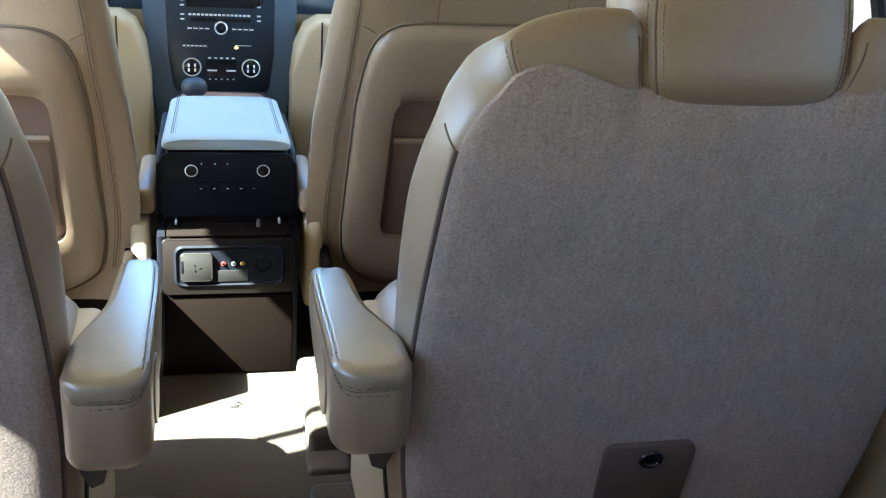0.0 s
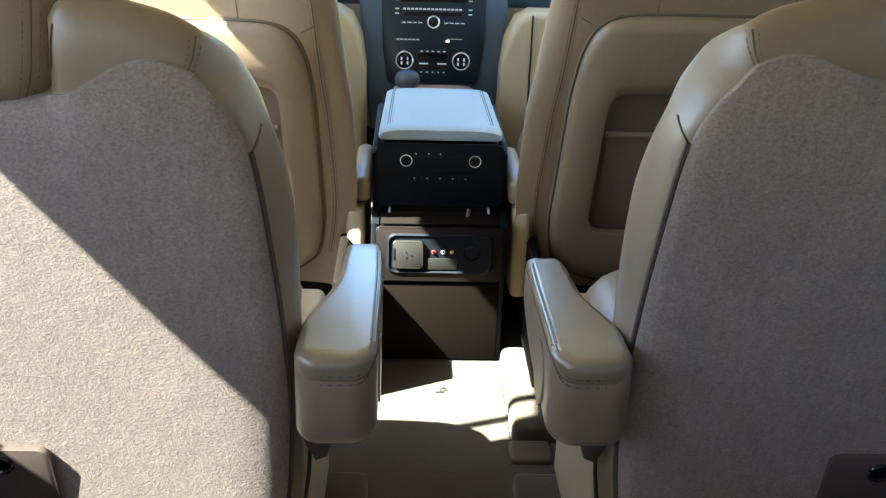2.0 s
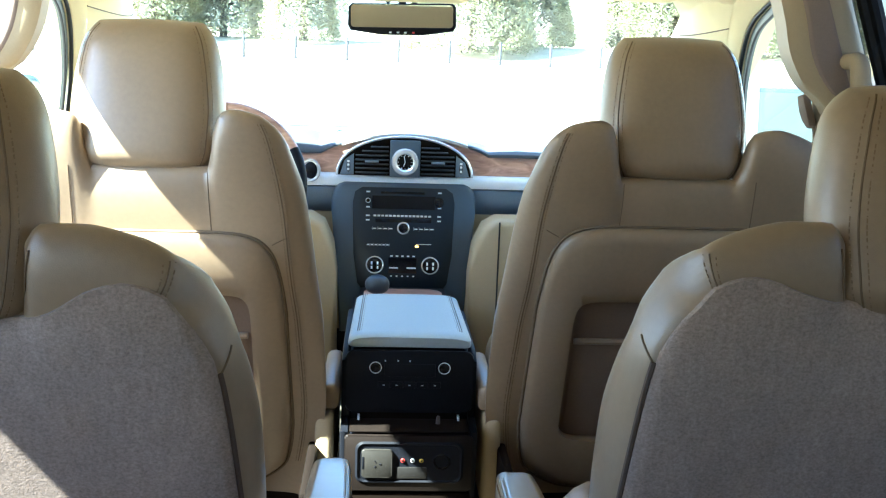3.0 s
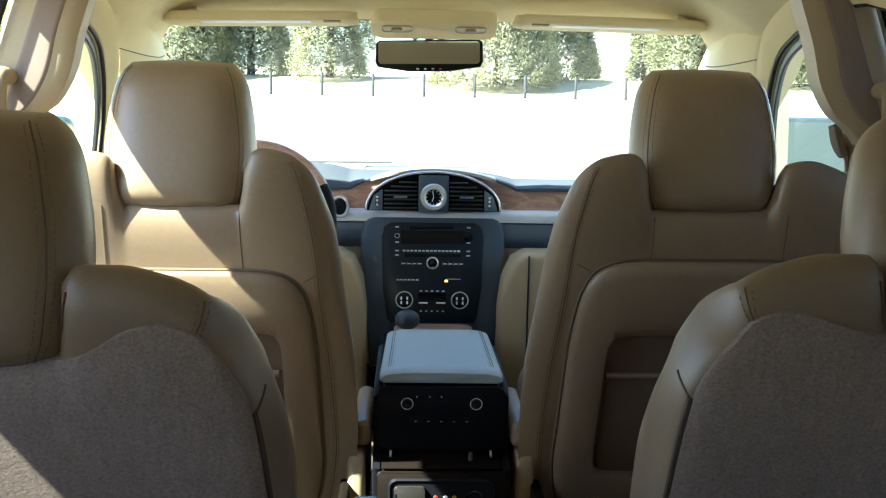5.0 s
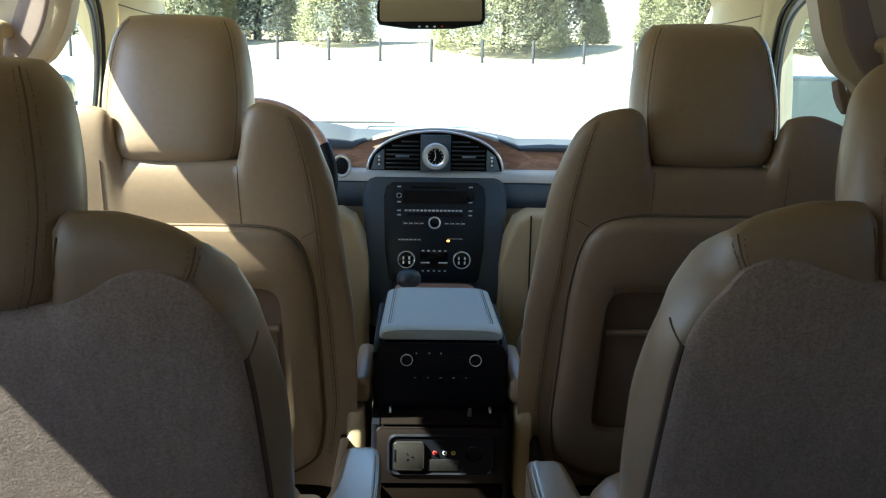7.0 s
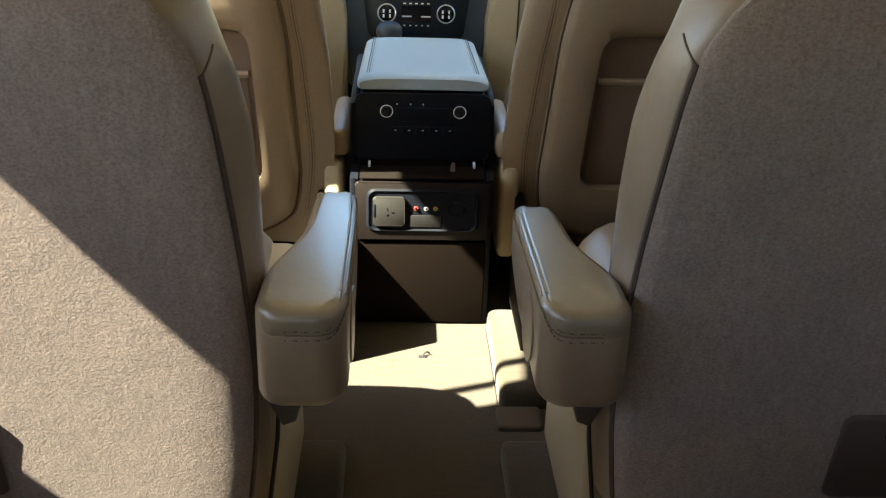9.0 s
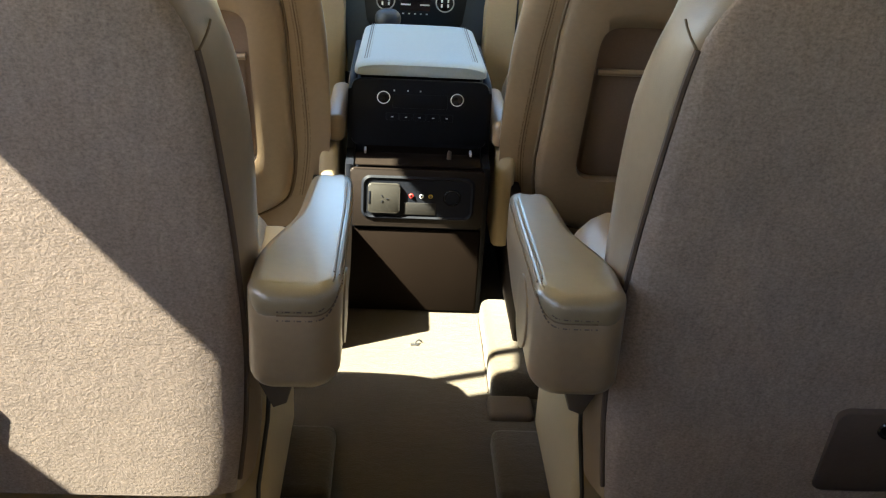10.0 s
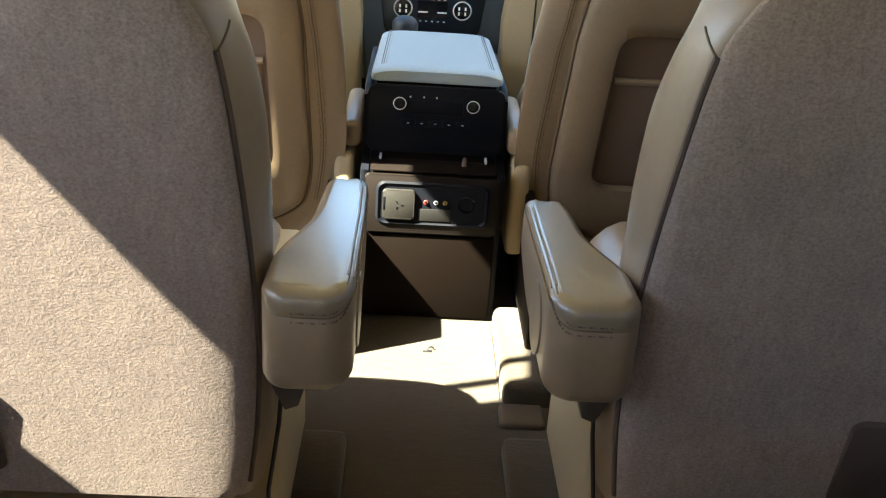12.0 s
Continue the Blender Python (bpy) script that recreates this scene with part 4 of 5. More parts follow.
# rear control panel
bm = bmesh.new()
prism(bm, rounded(0.120, 0.0605, 0.014, cx=0, cz=0.3665), 0, 0.008, lambda a, b, d: Vector((a, 1.985 - d, b)), 0.004)
panel = part("control_panel", bm, trim_dark, con)
for s in (-1, 1):
    bm = bmesh.new()
    tube(bm, [(s * 0.064 + 0.0108 * math.cos(t), 1.9665, 0.398 + 0.0108 * math.sin(t)) for t in [math.tau * i / 32 for i in range(32)]], 0.0008, 8, True)
    # the chrome's gleam is painted on with flat white
    knob = part("knob_ring", bm, white_print, panel, "thin chrome ring, its gleam painted flat white")
    bm = bmesh.new()
    prism(bm, [(s * 0.064 + 0.0098 * math.cos(t), 0.398 + 0.0098 * math.sin(t)) for t in [math.tau * i / 28 for i in range(28)]], 0, 0.013, lambda a, b, d: Vector((a, 1.978 - d, b)), 0.002)
    part("knob", bm, black_gloss, panel)
bm = bmesh.new()
box(bm, -0.048, 0.048, 1.9758, 1.979, 0.377, 0.402, 0.001)
part("display", bm, trim_dark, panel)
for i in range(5):
    bm = bmesh.new()
    x = -0.048 + 0.024 * i
    box(bm, x - 0.011, x + 0.011, 1.9752, 1.979, 0.3545, 0.3675, 0.001)
    b = part("button", bm, trim_dark, panel)
    bm = bmesh.new()
    box(bm, x - 0.0020, x + 0.0020, 1.9744, 1.9754, 0.3603, 0.3616, 0)
    part("button_mark", bm, trim_silver, b)
for i, x in enumerate((-0.046, -0.022, 0.0)):
    bm = bmesh.new()
    box(bm, x - 0.0012, x + 0.0012, 1.9755, 1.9772, 0.407, 0.4095, 0)
    part("marking", bm, trim_silver, panel)
# open tray between the controls and the shelf; black plates paint its shade
bm = bmesh.new()
box(bm, -0.094, 0.094, 1.9835, 1.989, 0.291, 0.309, 0)
box(bm, -0.110, 0.110, 1.921, 1.985, 0.2885, 0.2915, 0.001)
part("tray", bm, base_mat, con, "black plates that paint the shade of the open tray")
bm = bmesh.new()
tube(bm, [(0.055, 1.960, 0.2915), (0.055, 1.960, 0.302), (0.056, 1.960, 0.306)], lambda k: 0.0045 - 0.0015 * k, 10)
part("tray_peg", bm, latch_mat, con)
for s in (-1, 1):
    bm = bmesh.new()
    box(bm, s * 0.094 - 0.002, s * 0.094 + 0.002, 1.966, 1.985, 0.294, 0.301, 0.001)
    part("tray_end", bm, trim_silver, con)
# socket panel with flap and jacks
bm = bmesh.new()
prism(bm, rounded(0.118, 0.054, 0.006, cx=0, cz=0.230), 0, 0.008, lambda a, b, d: Vector((a, 1.925 - d, b)), 0.003)
shelf = part("socket_panel", bm, panel_brown, con, "brown plastic socket panel")
bm = bmesh.new()
outer, inner = rounded(0.100, 0.041, 0.016, 6, 0.002, 0.232), rounded(0.092, 0.034, 0.012, 6, 0.002, 0.232)
k = len(outer)
va = [bm.verts.new((p[0], 1.9155, p[1])) for p in outer]
vb = [bm.verts.new((p[0], 1.9125, p[1])) for p in rounded(0.096, 0.0375, 0.014, 6, 0.002, 0.232)]
vc = [bm.verts.new((p[0], 1.9165, p[1])) for p in inner]
for r0, r1 in ((va, vb), (vb, vc)):
    for t in range(k):
        bm.faces.new((r0[t], r0[(t + 1) % k], r1[(t + 1) % k], r1[t]))
part("socket_bezel", bm, trim_dark, shelf)
bm = bmesh.new()
prism(bm, inner, 0, 0.0012, lambda a, b, d: Vector((a, 1.9165 - d, b)))
part("socket_face", bm, trim_dark, shelf)
bm = bmesh.new()
prism(bm, rounded(0.028, 0.027, 0.005, 5, -0.058, 0.232), 0, 0.007, lambda a, b, d: Vector((a, 1.9155 - d, b)), 0.002)
flap = part("socket_flap", bm, flap_mat, shelf, "grey hinged socket flap")
bm = bmesh.new()
box(bm, -0.085, -0.0815, 1.9078, 1.9095, 0.222, 0.246, 0.0004)
part("flap_notch", bm, trim_dark, flap)
bm = bmesh.new()
for a in range(3):
    t = math.tau * a / 3
    tube(bm, [(-0.058 + 0.004 * math.cos(t), 1.9082, 0.232 + 0.004 * math.sin(t)), (-0.058 + 0.008 * math.cos(t), 1.9082, 0.232 + 0.008 * math.sin(t))], 0.001, 5)
part("flap_mark", bm, trim_dark, flap)
bm = bmesh.new()
box(bm, -0.022, 0.034, 1.9135, 1.9155, 0.201, 0.224, 0.001)
part("jack_plate", bm, jack_mat, shelf)
for x, mat in ((-0.010, red_paint), (0.008, white_print), (0.024, yellow_paint)):
    bm = bmesh.new()
    tube(bm, [(x + 0.0032 * math.cos(t), 1.9135, 0.237 + 0.0032 * math.sin(t)) for t in [math.tau * i / 18 for i in range(18)]], 0.0009, 6, True)
    jack = part("jack", bm, mat, shelf, "coloured jack ring")
    bm = bmesh.new()
    tube(bm, [(x, 1.915, 0.237), (x, 1.911, 0.237)], 0.0020, 10)
    part("jack_pin", bm, chrome, jack)
bm = bmesh.new()
tube(bm, [(0.062 + 0.014 * math.cos(t), 1.9145, 0.235 + 0.014 * math.sin(t)) for t in [math.tau * i / 24 for i in range(24)]], 0.002, 6, True)
part("power_socket", bm, black_gloss, shelf)
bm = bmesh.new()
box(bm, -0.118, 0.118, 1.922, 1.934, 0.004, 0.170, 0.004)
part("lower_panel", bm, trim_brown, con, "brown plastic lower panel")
# gear lever, its plate and cup area
gear = thing("gear_lever", -0.062, 2.62, 0.40, "chrome-topped gear lever on a wood plate", "gear lever")
bm = bmesh.new()
prism(bm, rounded(0.10, 0.12, 0.03, 5, 0, 2.62), 0.345, 0.352, lambda a, b, d: Vector((a, b, d)), 0.002)
part("plate", bm, wood, gear)
bm = bmesh.new()
tube(bm, [(-0.064, 2.62, 0.34), (-0.065, 2.605, 0.385)], 0.009, 12)
part("stem", bm, chrome, gear)
bm = bmesh.new()
out = bmesh.ops.create_uvsphere(bm, u_segments=24, v_segments=16, radius=1.0)
for v in out["verts"]:
    x, y, z = v.co
    v.co = Vector((-0.066 + 0.030 * x, 2.60 + 0.028 * y, 0.398 + 0.024 * math.copysign(abs(z) ** 0.8, z)))
part("knob", bm, knob_mat, gear, "dark leather gear knob")

# ---- dashboard ----
dash = thing("dashboard", 0.0, 2.95, 0.6, "slate dashboard with wood trim and silver band", "dashboard")


def crown(x):
    """Height of the dashboard's rear edge: flat with an arch over the middle vents."""
    return 0.688 + 0.052 * max(0.0, 1 - (x / 0.225) ** 2) ** 0.9


def hood(x):
    """Rise of the instrument hood."""
    return 0.045 * math.exp(-((x + 0.43) / 0.23) ** 4)


def dash_strip(profile, x0=-0.82, x1=0.82, n=96):
    bm = bmesh.new()
    rows = [profile(x0 + (x1 - x0) * i / n) for i in range(n + 1)]
    k = len(rows[0])
    vs = [[bm.verts.new((x0 + (x1 - x0) * i / n, *p)) for p in r] for i, r in enumerate(rows)]
    for a, b in zip(vs, vs[1:]):
        for t in range(k - 1):
            bm.faces.new((a[t], a[t + 1], b[t + 1], b[t]))
    return bm


def top_profile(x):
    c, h = crown(x), hood(x)
    f = 0.25 + 0.75 * smooth(0.13, 0.30, abs(x))
    return [(2.90, c - 0.006), (2.885, c - 0.002), (2.885, c + 0.006 * f), (2.90, c + 0.012 * f + 0.3 * h), (2.96, c + 0.014 * f + h), (3.01, 0.706 + 0.5 * (c - 0.688) + 0.9 * h), (3.02, 0.700)]


# the near roll carries painted shade, the brow and deck painted sun
for x0, x1 in ((-0.82, -0.12), (0.12, 0.82)):
    bm = dash_strip(top_profile, x0, x1, 60)
    for ex in (x0, x1):
        bm.faces.new([v for v in bm.verts if abs(v.co.x - ex) < 1e-6])
    part("front_roll", bm, roll_shade_mat, dash, "soft roll along the dashboard edge, its shade put into a dark slate colour", sharp=60)
part("vent_brow", dash_strip(lambda x: [(2.872, crown(x) - 0.004), (2.874, crown(x) + 0.003), (2.90, crown(x) + 0.005), (3.01, 0.704 + 0.5 * (crown(x) - 0.688))], -0.168, 0.168, 40), top_lit_mat, dash, "vinyl brow over the vents, its sunlight put into a pale colour", sharp=60)
part("deck", dash_strip(lambda x: [(2.99, 0.700 + 0.3 * (crown(x) - 0.688)), (3.02, 0.706 + 0.35 * (crown(x) - 0.688)), (3.20, 0.708), (3.44, 0.700), (3.46, 0.66)]), top_lit_mat, dash, "vinyl dashboard deck, its sunlight put into a pale colour", sharp=60)
bm = bmesh.new()
tube(bm, [(-0.62, 3.36, 0.712), (-0.36, 3.37, 0.713), (-0.12, 3.38, 0.713)], 0.004, 8)
part("wiper_line", bm, grey_plastic, dash)
bm = bmesh.new()
loop = rounded(0.17, 0.13, 0.03, 5, -0.03, 3.17)
tube(bm, [(a, b, 0.7075 + 0.35 * 0.0) for a, b in loop], 0.0022, 6, True)
part("grille_edge", bm, trim_blue, dash)
part("wood_trim", dash_strip(lambda x: [(2.905, crown(x)), (2.893, crown(x) - 0.004), (2.888, 0.66), (2.893, 0.634), (2.905, 0.630)]), wood, dash, "glossy burl wood trim", sharp=60)
part("silver_band", dash_strip(lambda x: [(2.90, 0.634), (2.880, 0.632), (2.872, 0.618), (2.876, 0.600), (2.90, 0.596)]), trim_silver, dash, "silver painted band", sharp=60)
part("mid_panel", dash_strip(lambda x: [(2.90, 0.600), (2.885, 0.594), (2.888, 0.56), (2.91, 0.535), (2.93, 0.52)]), trim_blue, dash, sharp=60)
part("lower_panel", dash_strip(lambda x: [(2.95, 0.545), (2.93, 0.535), (2.925, 0.50), (2.925, 0.36), (2.95, 0.25), (3.05, 0.15)]), trim_beige, dash, "beige lower dashboard", sharp=60)
# beige knee bolsters beside the centre stack
for s in (-1, 1):
    bm = bmesh.new()
    prism(bm, [(0.165, 0.10), (0.165, 0.38), (0.175, 0.46), (0.20, 0.515), (0.235, 0.535), (0.60, 0.535), (0.60, 0.10)], 2.765, 2.88, lambda a, b, d: Vector((s * (a + 0.010), d, b)), 0.018)
    knee = part("knee_panel", bm, trim_beige, dash, sharp=60)
    bm = bmesh.new()
    tube(bm, [(s * 0.250, 2.7645, 0.12), (s * 0.250, 2.7645, 0.53)], 0.0022, 6)
    part("panel_gap", bm, rubber, knee)
# pod of the middle vents
cz, rx, rz = 0.632, 0.180, 0.105


def arch(k, f=1.0, n=40):
    return [(rx * f * math.cos(math.pi * i / n), cz + rz * f * math.sin(math.pi * i / n) ** 0.92) for i in range(n + 1)]


vent = thing("centre_vent", 0.0, 2.86, 0.65, "arched twin air vent with a chrome surround", "air vent")
bm = bmesh.new()
prism(bm, arch(0), 0, 0.012, lambda a, b, d: Vector((a, 2.872 - d, b)))
part("housing", bm, base_mat, vent)
bm = bmesh.new()
tube(bm, [(a, 2.858, b) for a, b in arch(0, 1.0)], 0.0034, 10)
part("surround", bm, satin, vent, "bright arched surround")
for s in (-1, 1):
    for i in range(7):
        z = 0.640 + 0.0115 * i
        xm = rx * math.sqrt(max(0.05, 1 - ((z - cz + 0.008) / rz) ** 2)) - 0.014
        x0, x1 = 0.043, min(0.132, xm)
        if x1 - x0 < 0.015:
            continue
        bm = bmesh.new()
        box(bm, min(s * x0, s * x1), max(s * x0, s * x1), 2.848, 2.862, z - 0.0016, z + 0.0016, 0.0008, 1, )
        part("slat", bm, slat_mat, vent)
    bm = bmesh.new()
    prism(bm, [(s * 0.136, 0.634), (s * 0.172, 0.634), (s * 0.160, 0.672), (s * 0.136, 0.690)], 0, 0.006, lambda a, b, d: Vector((a, 2.862 - d, b)), 0.001)
    cheek = part("cheek", bm, trim_blue, vent)
    bm = bmesh.new()
    tube(bm, [(s * 0.150 + 0.004 * math.cos(t), 2.855, 0.655 + 0.013 * math.sin(t)) for t in [math.tau * i / 20 for i in range(20)]], 0.0014, 6, True)
    part("thumb_wheel", bm, slat_mat, cheek)
    for z in (0.648, 0.660, 0.669):
        bm = bmesh.new()
        box(bm, s * 0.150 - 0.0032, s * 0.150 + 0.0032, 2.8535, 2.8562, z - 0.0028, z + 0.0028, 0.0006, 1)
        part("wheel_mark", bm, white_print, cheek)
    bm = bmesh.new()
    box(bm, s * 0.088 - 0.018, s * 0.088 + 0.018, 2.843, 2.850, 0.668, 0.674, 0.001)
    part("vane_tab", bm, trim_blue, vent)
bm = bmesh.new()
box(bm, -0.040, 0.040, 2.846, 2.868, 0.630, 0.728, 0.003)
part("clock_mount", bm, cowl_mat, vent)
clock = thing("dashboard_clock", 0.0, 2.845, 0.672, "round analogue clock with a wide chrome ring", "clock")
bm = bmesh.new()
rings = []
for rr, d in ((0.036, 0.0), (0.036, 0.006), (0.033, 0.010), (0.025, 0.011), (0.021, 0.007)):
    rings.append([Vector((rr * math.cos(t), 2.846 - d, 0.672 + rr * math.sin(t))) for t in [math.tau * i / 40 for i in range(40)]])
loft(bm, rings, caps=False)
part("ring", bm, satin, clock)
bm = bmesh.new()
prism(bm, [(0.0215 * math.cos(t), 0.672 + 0.0215 * math.sin(t)) for t in [math.tau * i / 32 for i in range(32)]], 0, 0.0068, lambda a, b, d: Vector((a, 2.846 - d, b)))
part("dial", bm, black_gloss, clock)
for i in range(12):
    t = math.tau * i / 12
    bm = bmesh.new()
    tube(bm, [(0.0165 * math.cos(t), 2.8388, 0.672 + 0.0165 * math.sin(t)), (0.0200 * math.cos(t), 2.8388, 0.672 + 0.0200 * math.sin(t))], 0.0007, 5)
    part("hour_mark", bm, white_print, clock)
for ang, ln in ((100, 0.017), (250, 0.012)):
    t = radians(ang)
    bm = bmesh.new()
    tube(bm, [(0, 2.8382, 0.672), (ln * math.cos(t), 2.8382, 0.672 + ln * math.sin(t))], 0.0009, 5)
    part("hand_pointer", bm, white_print, clock)

# centre stack
stack = thing("centre_stack", 0.0, 2.85, 0.45, "dark centre stack with radio and climate controls", "control panel")
LEAN = lambda z: 2.868 - (0.60 - z) * 0.06


def face(a, b, d):
    return Vector((a, LEAN(b) - d, b))


bm = bmesh.new()
cowl = [(0.168, 0.20), (0.178, 0.36), (0.188, 0.47), (0.194, 0.54), (0.193, 0.575), (0.187, 0.595), (0.176, 0.608), (0.160, 0.615)]
prism(bm, cowl + [(-x, z) for x, z in reversed(cowl)], -0.05, 0.0, face, 0.012)
part("surround", bm, cowl_mat, stack, "slate cowl round the controls", sharp=60)
bm = bmesh.new()
prism(bm, [(-0.102, 0.31), (0.102, 0.31), (0.122, 0.34), (0.133, 0.42), (0.137, 0.56), (0.131, 0.588), (0.112, 0.600), (-0.112, 0.600), (-0.131, 0.588), (-0.137, 0.56), (-0.133, 0.42), (-0.122, 0.34)], 0.0, 0.005, face, 0.002)
part("fascia", bm, fascia_mat, stack, "dark slate control fascia", sharp=50)


def mark(x0, x1, z0, z1, mat, name="marking", d=0.0062, depth=0.002):
    bm = bmesh.new()
    prism(bm, [(x0, z0), (x1, z0), (x1, z1), (x0, z1)], d - depth, d, face)
    return part(name, bm, mat, stack)


mark(-0.085, 0.085, 0.543, 0.578, black_gloss, "radio_display", 0.0062)
mark(-0.062, 0.055, 0.583, 0.589, black_gloss, "disc_slot", 0.0062)
mark(-0.075, 0.075, 0.507, 0.516, black_gloss, "tape_slot", 0.0062)
for i in range(15):
    x = -0.077 + 0.0105 * i
    mark(x - 0.0038, x + 0.0038, 0.522, 0.5265, trim_silver, "radio_button", 0.007)
for x in (-0.096, 0.096):
    for z in (0.588, 0.547, 0.524, 0.512):
        mark(x - 0.005, x + 0.005, z - 0.0018, z + 0.0018, trim_silver)


def dial(x, z, r, ring_r, mat=satin, core=black_gloss, name="dial"):
    bm = bmesh.new()
    ring = [math.tau * i / 32 for i in range(32)]
    tube(bm, [face(x + r * math.cos(t), z + r * math.sin(t), 0.010) for t in ring], ring_r, 8, True)
    d = part(name, bm, mat, stack, "chrome-ringed dial")
    bm = bmesh.new()
    prism(bm, [(x + r * 0.97 * math.cos(t), z + r * 0.97 * math.sin(t)) for t in ring], 0.003, 0.0105, face, 0.001)
    part("dial_face", bm, core, d)
    return d


for s in (-1, 1):
    d = dial(s * 0.075, 0.391, 0.0225, 0.0019)
    for dx in (-0.008, 0.008):
        for dz in (-0.008, 0.004):
            bm = bmesh.new()
            prism(bm, [(s * 0.075 + dx - 0.0022, 0.391 + dz - 0.003), (s * 0.075 + dx + 0.0022, 0.391 + dz - 0.003), (s * 0.075 + dx + 0.0022, 0.391 + dz + 0.005), (s * 0.075 + dx - 0.0022, 0.391 + dz + 0.005)], 0.0104, 0.0112, face)
            part("dial_mark", bm, white_print, d)
dial(0.0, 0.492, 0.0150, 0.0022)
dial(0.094, 0.563, 0.013, 0.0012, trim_dark)
dial(-0.096, 0.565, 0.006, 0.0008, trim_silver)
for s in (-1, 1):
    for i in range(4):
        x = s * (0.034 + 0.0145 * i)
        mark(x - 0.0045, x + 0.0045, 0.488, 0.4905, white_print)
        mark(x - 0.0062, x - 0.0056, 0.485, 0.494, trim_silver)
for i in range(6):
    x = -0.094 + 0.0105 * i
    mark(x - 0.003, x + 0.003, 0.4435, 0.4465, white_print)
    mark(x + 0.0046, x + 0.0052, 0.441, 0.449, trim_silver)
mark(0.034, 0.042, 0.4405, 0.4445, amber_glow, "indicator_lamp", 0.0066)
mark(0.036, 0.076, 0.4475, 0.4487, white_print)
mark(-0.038, 0.038, 0.368, 0.410, black_gloss, "climate_display")
for s in (-1, 1):
    mark(s * 0.024 - 0.012, s * 0.024 + 0.012, 0.3815, 0.3845, white_print, "climate_key", 0.009, 0.004)
for i in range(5):
    x = -0.03 + 0.015 * i
    mark(x - 0.0035, x + 0.0035, 0.4135, 0.4165, white_print)
    mark(x - 0.0025, x + 0.0025, 0.3585, 0.3615, white_print)

# ---- steering wheel ----
wheel = thing("steering_wheel", -0.43, 2.60, 0.62, "dark steering wheel with burl wood upper rim", "steering wheel")
wm = Matrix.Translation((-0.443, 2.58, 0.640)) @ Matrix.Rotation(radians(-22), 4, "X")
ring = lambda a0, a1, n: [wm @ Vector((0.19 * math.cos(radians(a0 + (a1 - a0) * i / n)), 0, 0.19 * math.sin(radians(a0 + (a1 - a0) * i / n)))) for i in range(n + 1)]
bm = bmesh.new()
tube(bm, ring(28, 152, 36), 0.0155, 12)
part("wood_rim", bm, wood, wheel, "burl wood upper rim")
for a0, a1 in ((152, 200), (200, 340), (340, 388)):
    bm = bmesh.new()
    tube(bm, ring(a0, a1, 24), 0.0160, 12)
    part("leather_rim", bm, trim_dark, wheel)
bm = bmesh.new()
box(bm, -0.08, 0.08, 0.0, 0.05, -0.07, 0.06, 0.02, 3, wm)
part("hub", bm, trim_blue, wheel)
for a in (-1, 1):
    bm = bmesh.new()
    tube(bm, [wm @ Vector((a * 0.07, 0.02, -0.01)), wm @ Vector((a * 0.18, 0.0, -0.02))], 0.016, 10)
    part("spoke", bm, trim_silver, wheel)
bm = bmesh.new()
tube(bm, [wm @ Vector((0, 0.05, 0)), wm @ Vector((0, 0.25, -0.02))], 0.035, 16)
part("column", bm, trim_dark, wheel)
knob = thing("headlamp_vent", -0.255, 2.875, 0.632, "round chrome-edged dashboard vent", "air vent")
bm = bmesh.new()
tube(bm, [(-0.250 + 0.022 * math.cos(t), 2.868, 0.640 + 0.027 * math.sin(t)) for t in [math.tau * i / 28 for i in range(28)]], 0.0045, 8, True)
part("ring", bm, satin, knob)
bm = bmesh.new()
prism(bm, [(-0.250 + 0.021 * math.cos(t), 0.640 + 0.026 * math.sin(t)) for t in [math.tau * i / 28 for i in range(28)]], 0, 0.004, lambda a, b, d: Vector((a, 2.872 - d, b)))
part("opening", bm, black_gloss, knob)

# ---- overhead ----
mir = thing("rear_view_mirror", -0.02, 2.62, 1.04, "black-framed rear-view mirror with small buttons", "mirror")
mm = Matrix.Translation((-0.020, 2.71, 1.043)) @ Matrix.Scale(1.04, 4) @ Matrix.Rotation(radians(-1), 4, "Y") @ Matrix.Rotation(radians(-1.5), 4, "X") @ Matrix.Rotation(radians(-4), 4, "Z")
bm = bmesh.new()
prism(bm, [(-0.122, -0.030), (-0.128, -0.018), (-0.126, 0.024), (-0.118, 0.032), (0.118, 0.034), (0.127, 0.026), (0.128, -0.018), (0.122, -0.030), (0.05, -0.040), (-0.05, -0.040)], 0, 0.03, lambda a, b, d: mm @ Vector((a, d, b)), 0.004)
part("frame", bm, trim_dark, mir)
bm = bmesh.new()
prism(bm, rounded(0.120, 0.026, 0.008, 5, 0, 0.003), -0.001, 0.002, lambda a, b, d: mm @ Vector((a, d - 0.0012, b)))
part("mirror_glass", bm, mirror_mat, mir)
for i, mat in enumerate((trim_silver, trim_silver, trim_silver, red_paint)):
    bm = bmesh.new()
    x = -0.027 + 0.018 * i
    box(bm, x - 0.003, x + 0.003, -0.0025, 0.002, -0.0365, -0.0325, 0.0008, 1, mm)
    part("button", bm, mat, mir)
bm = bmesh.new()
tube(bm, [mm @ Vector((0, 0.02, 0.025)), (-0.02, 2.735, 1.085), (-0.02, 2.76, 1.095)], 0.010, 10)
part("stalk", bm, trim_dark, mir)
for x in (-0.035, 0.0, 0.03):
    bm = bmesh.new()
    tube(bm, [(-0.02 + x, 2.70, 1.082), (-0.02 + x, 2.72, 1.102)], 0.009, 10)
    part("sensor", bm, black_gloss, mir)

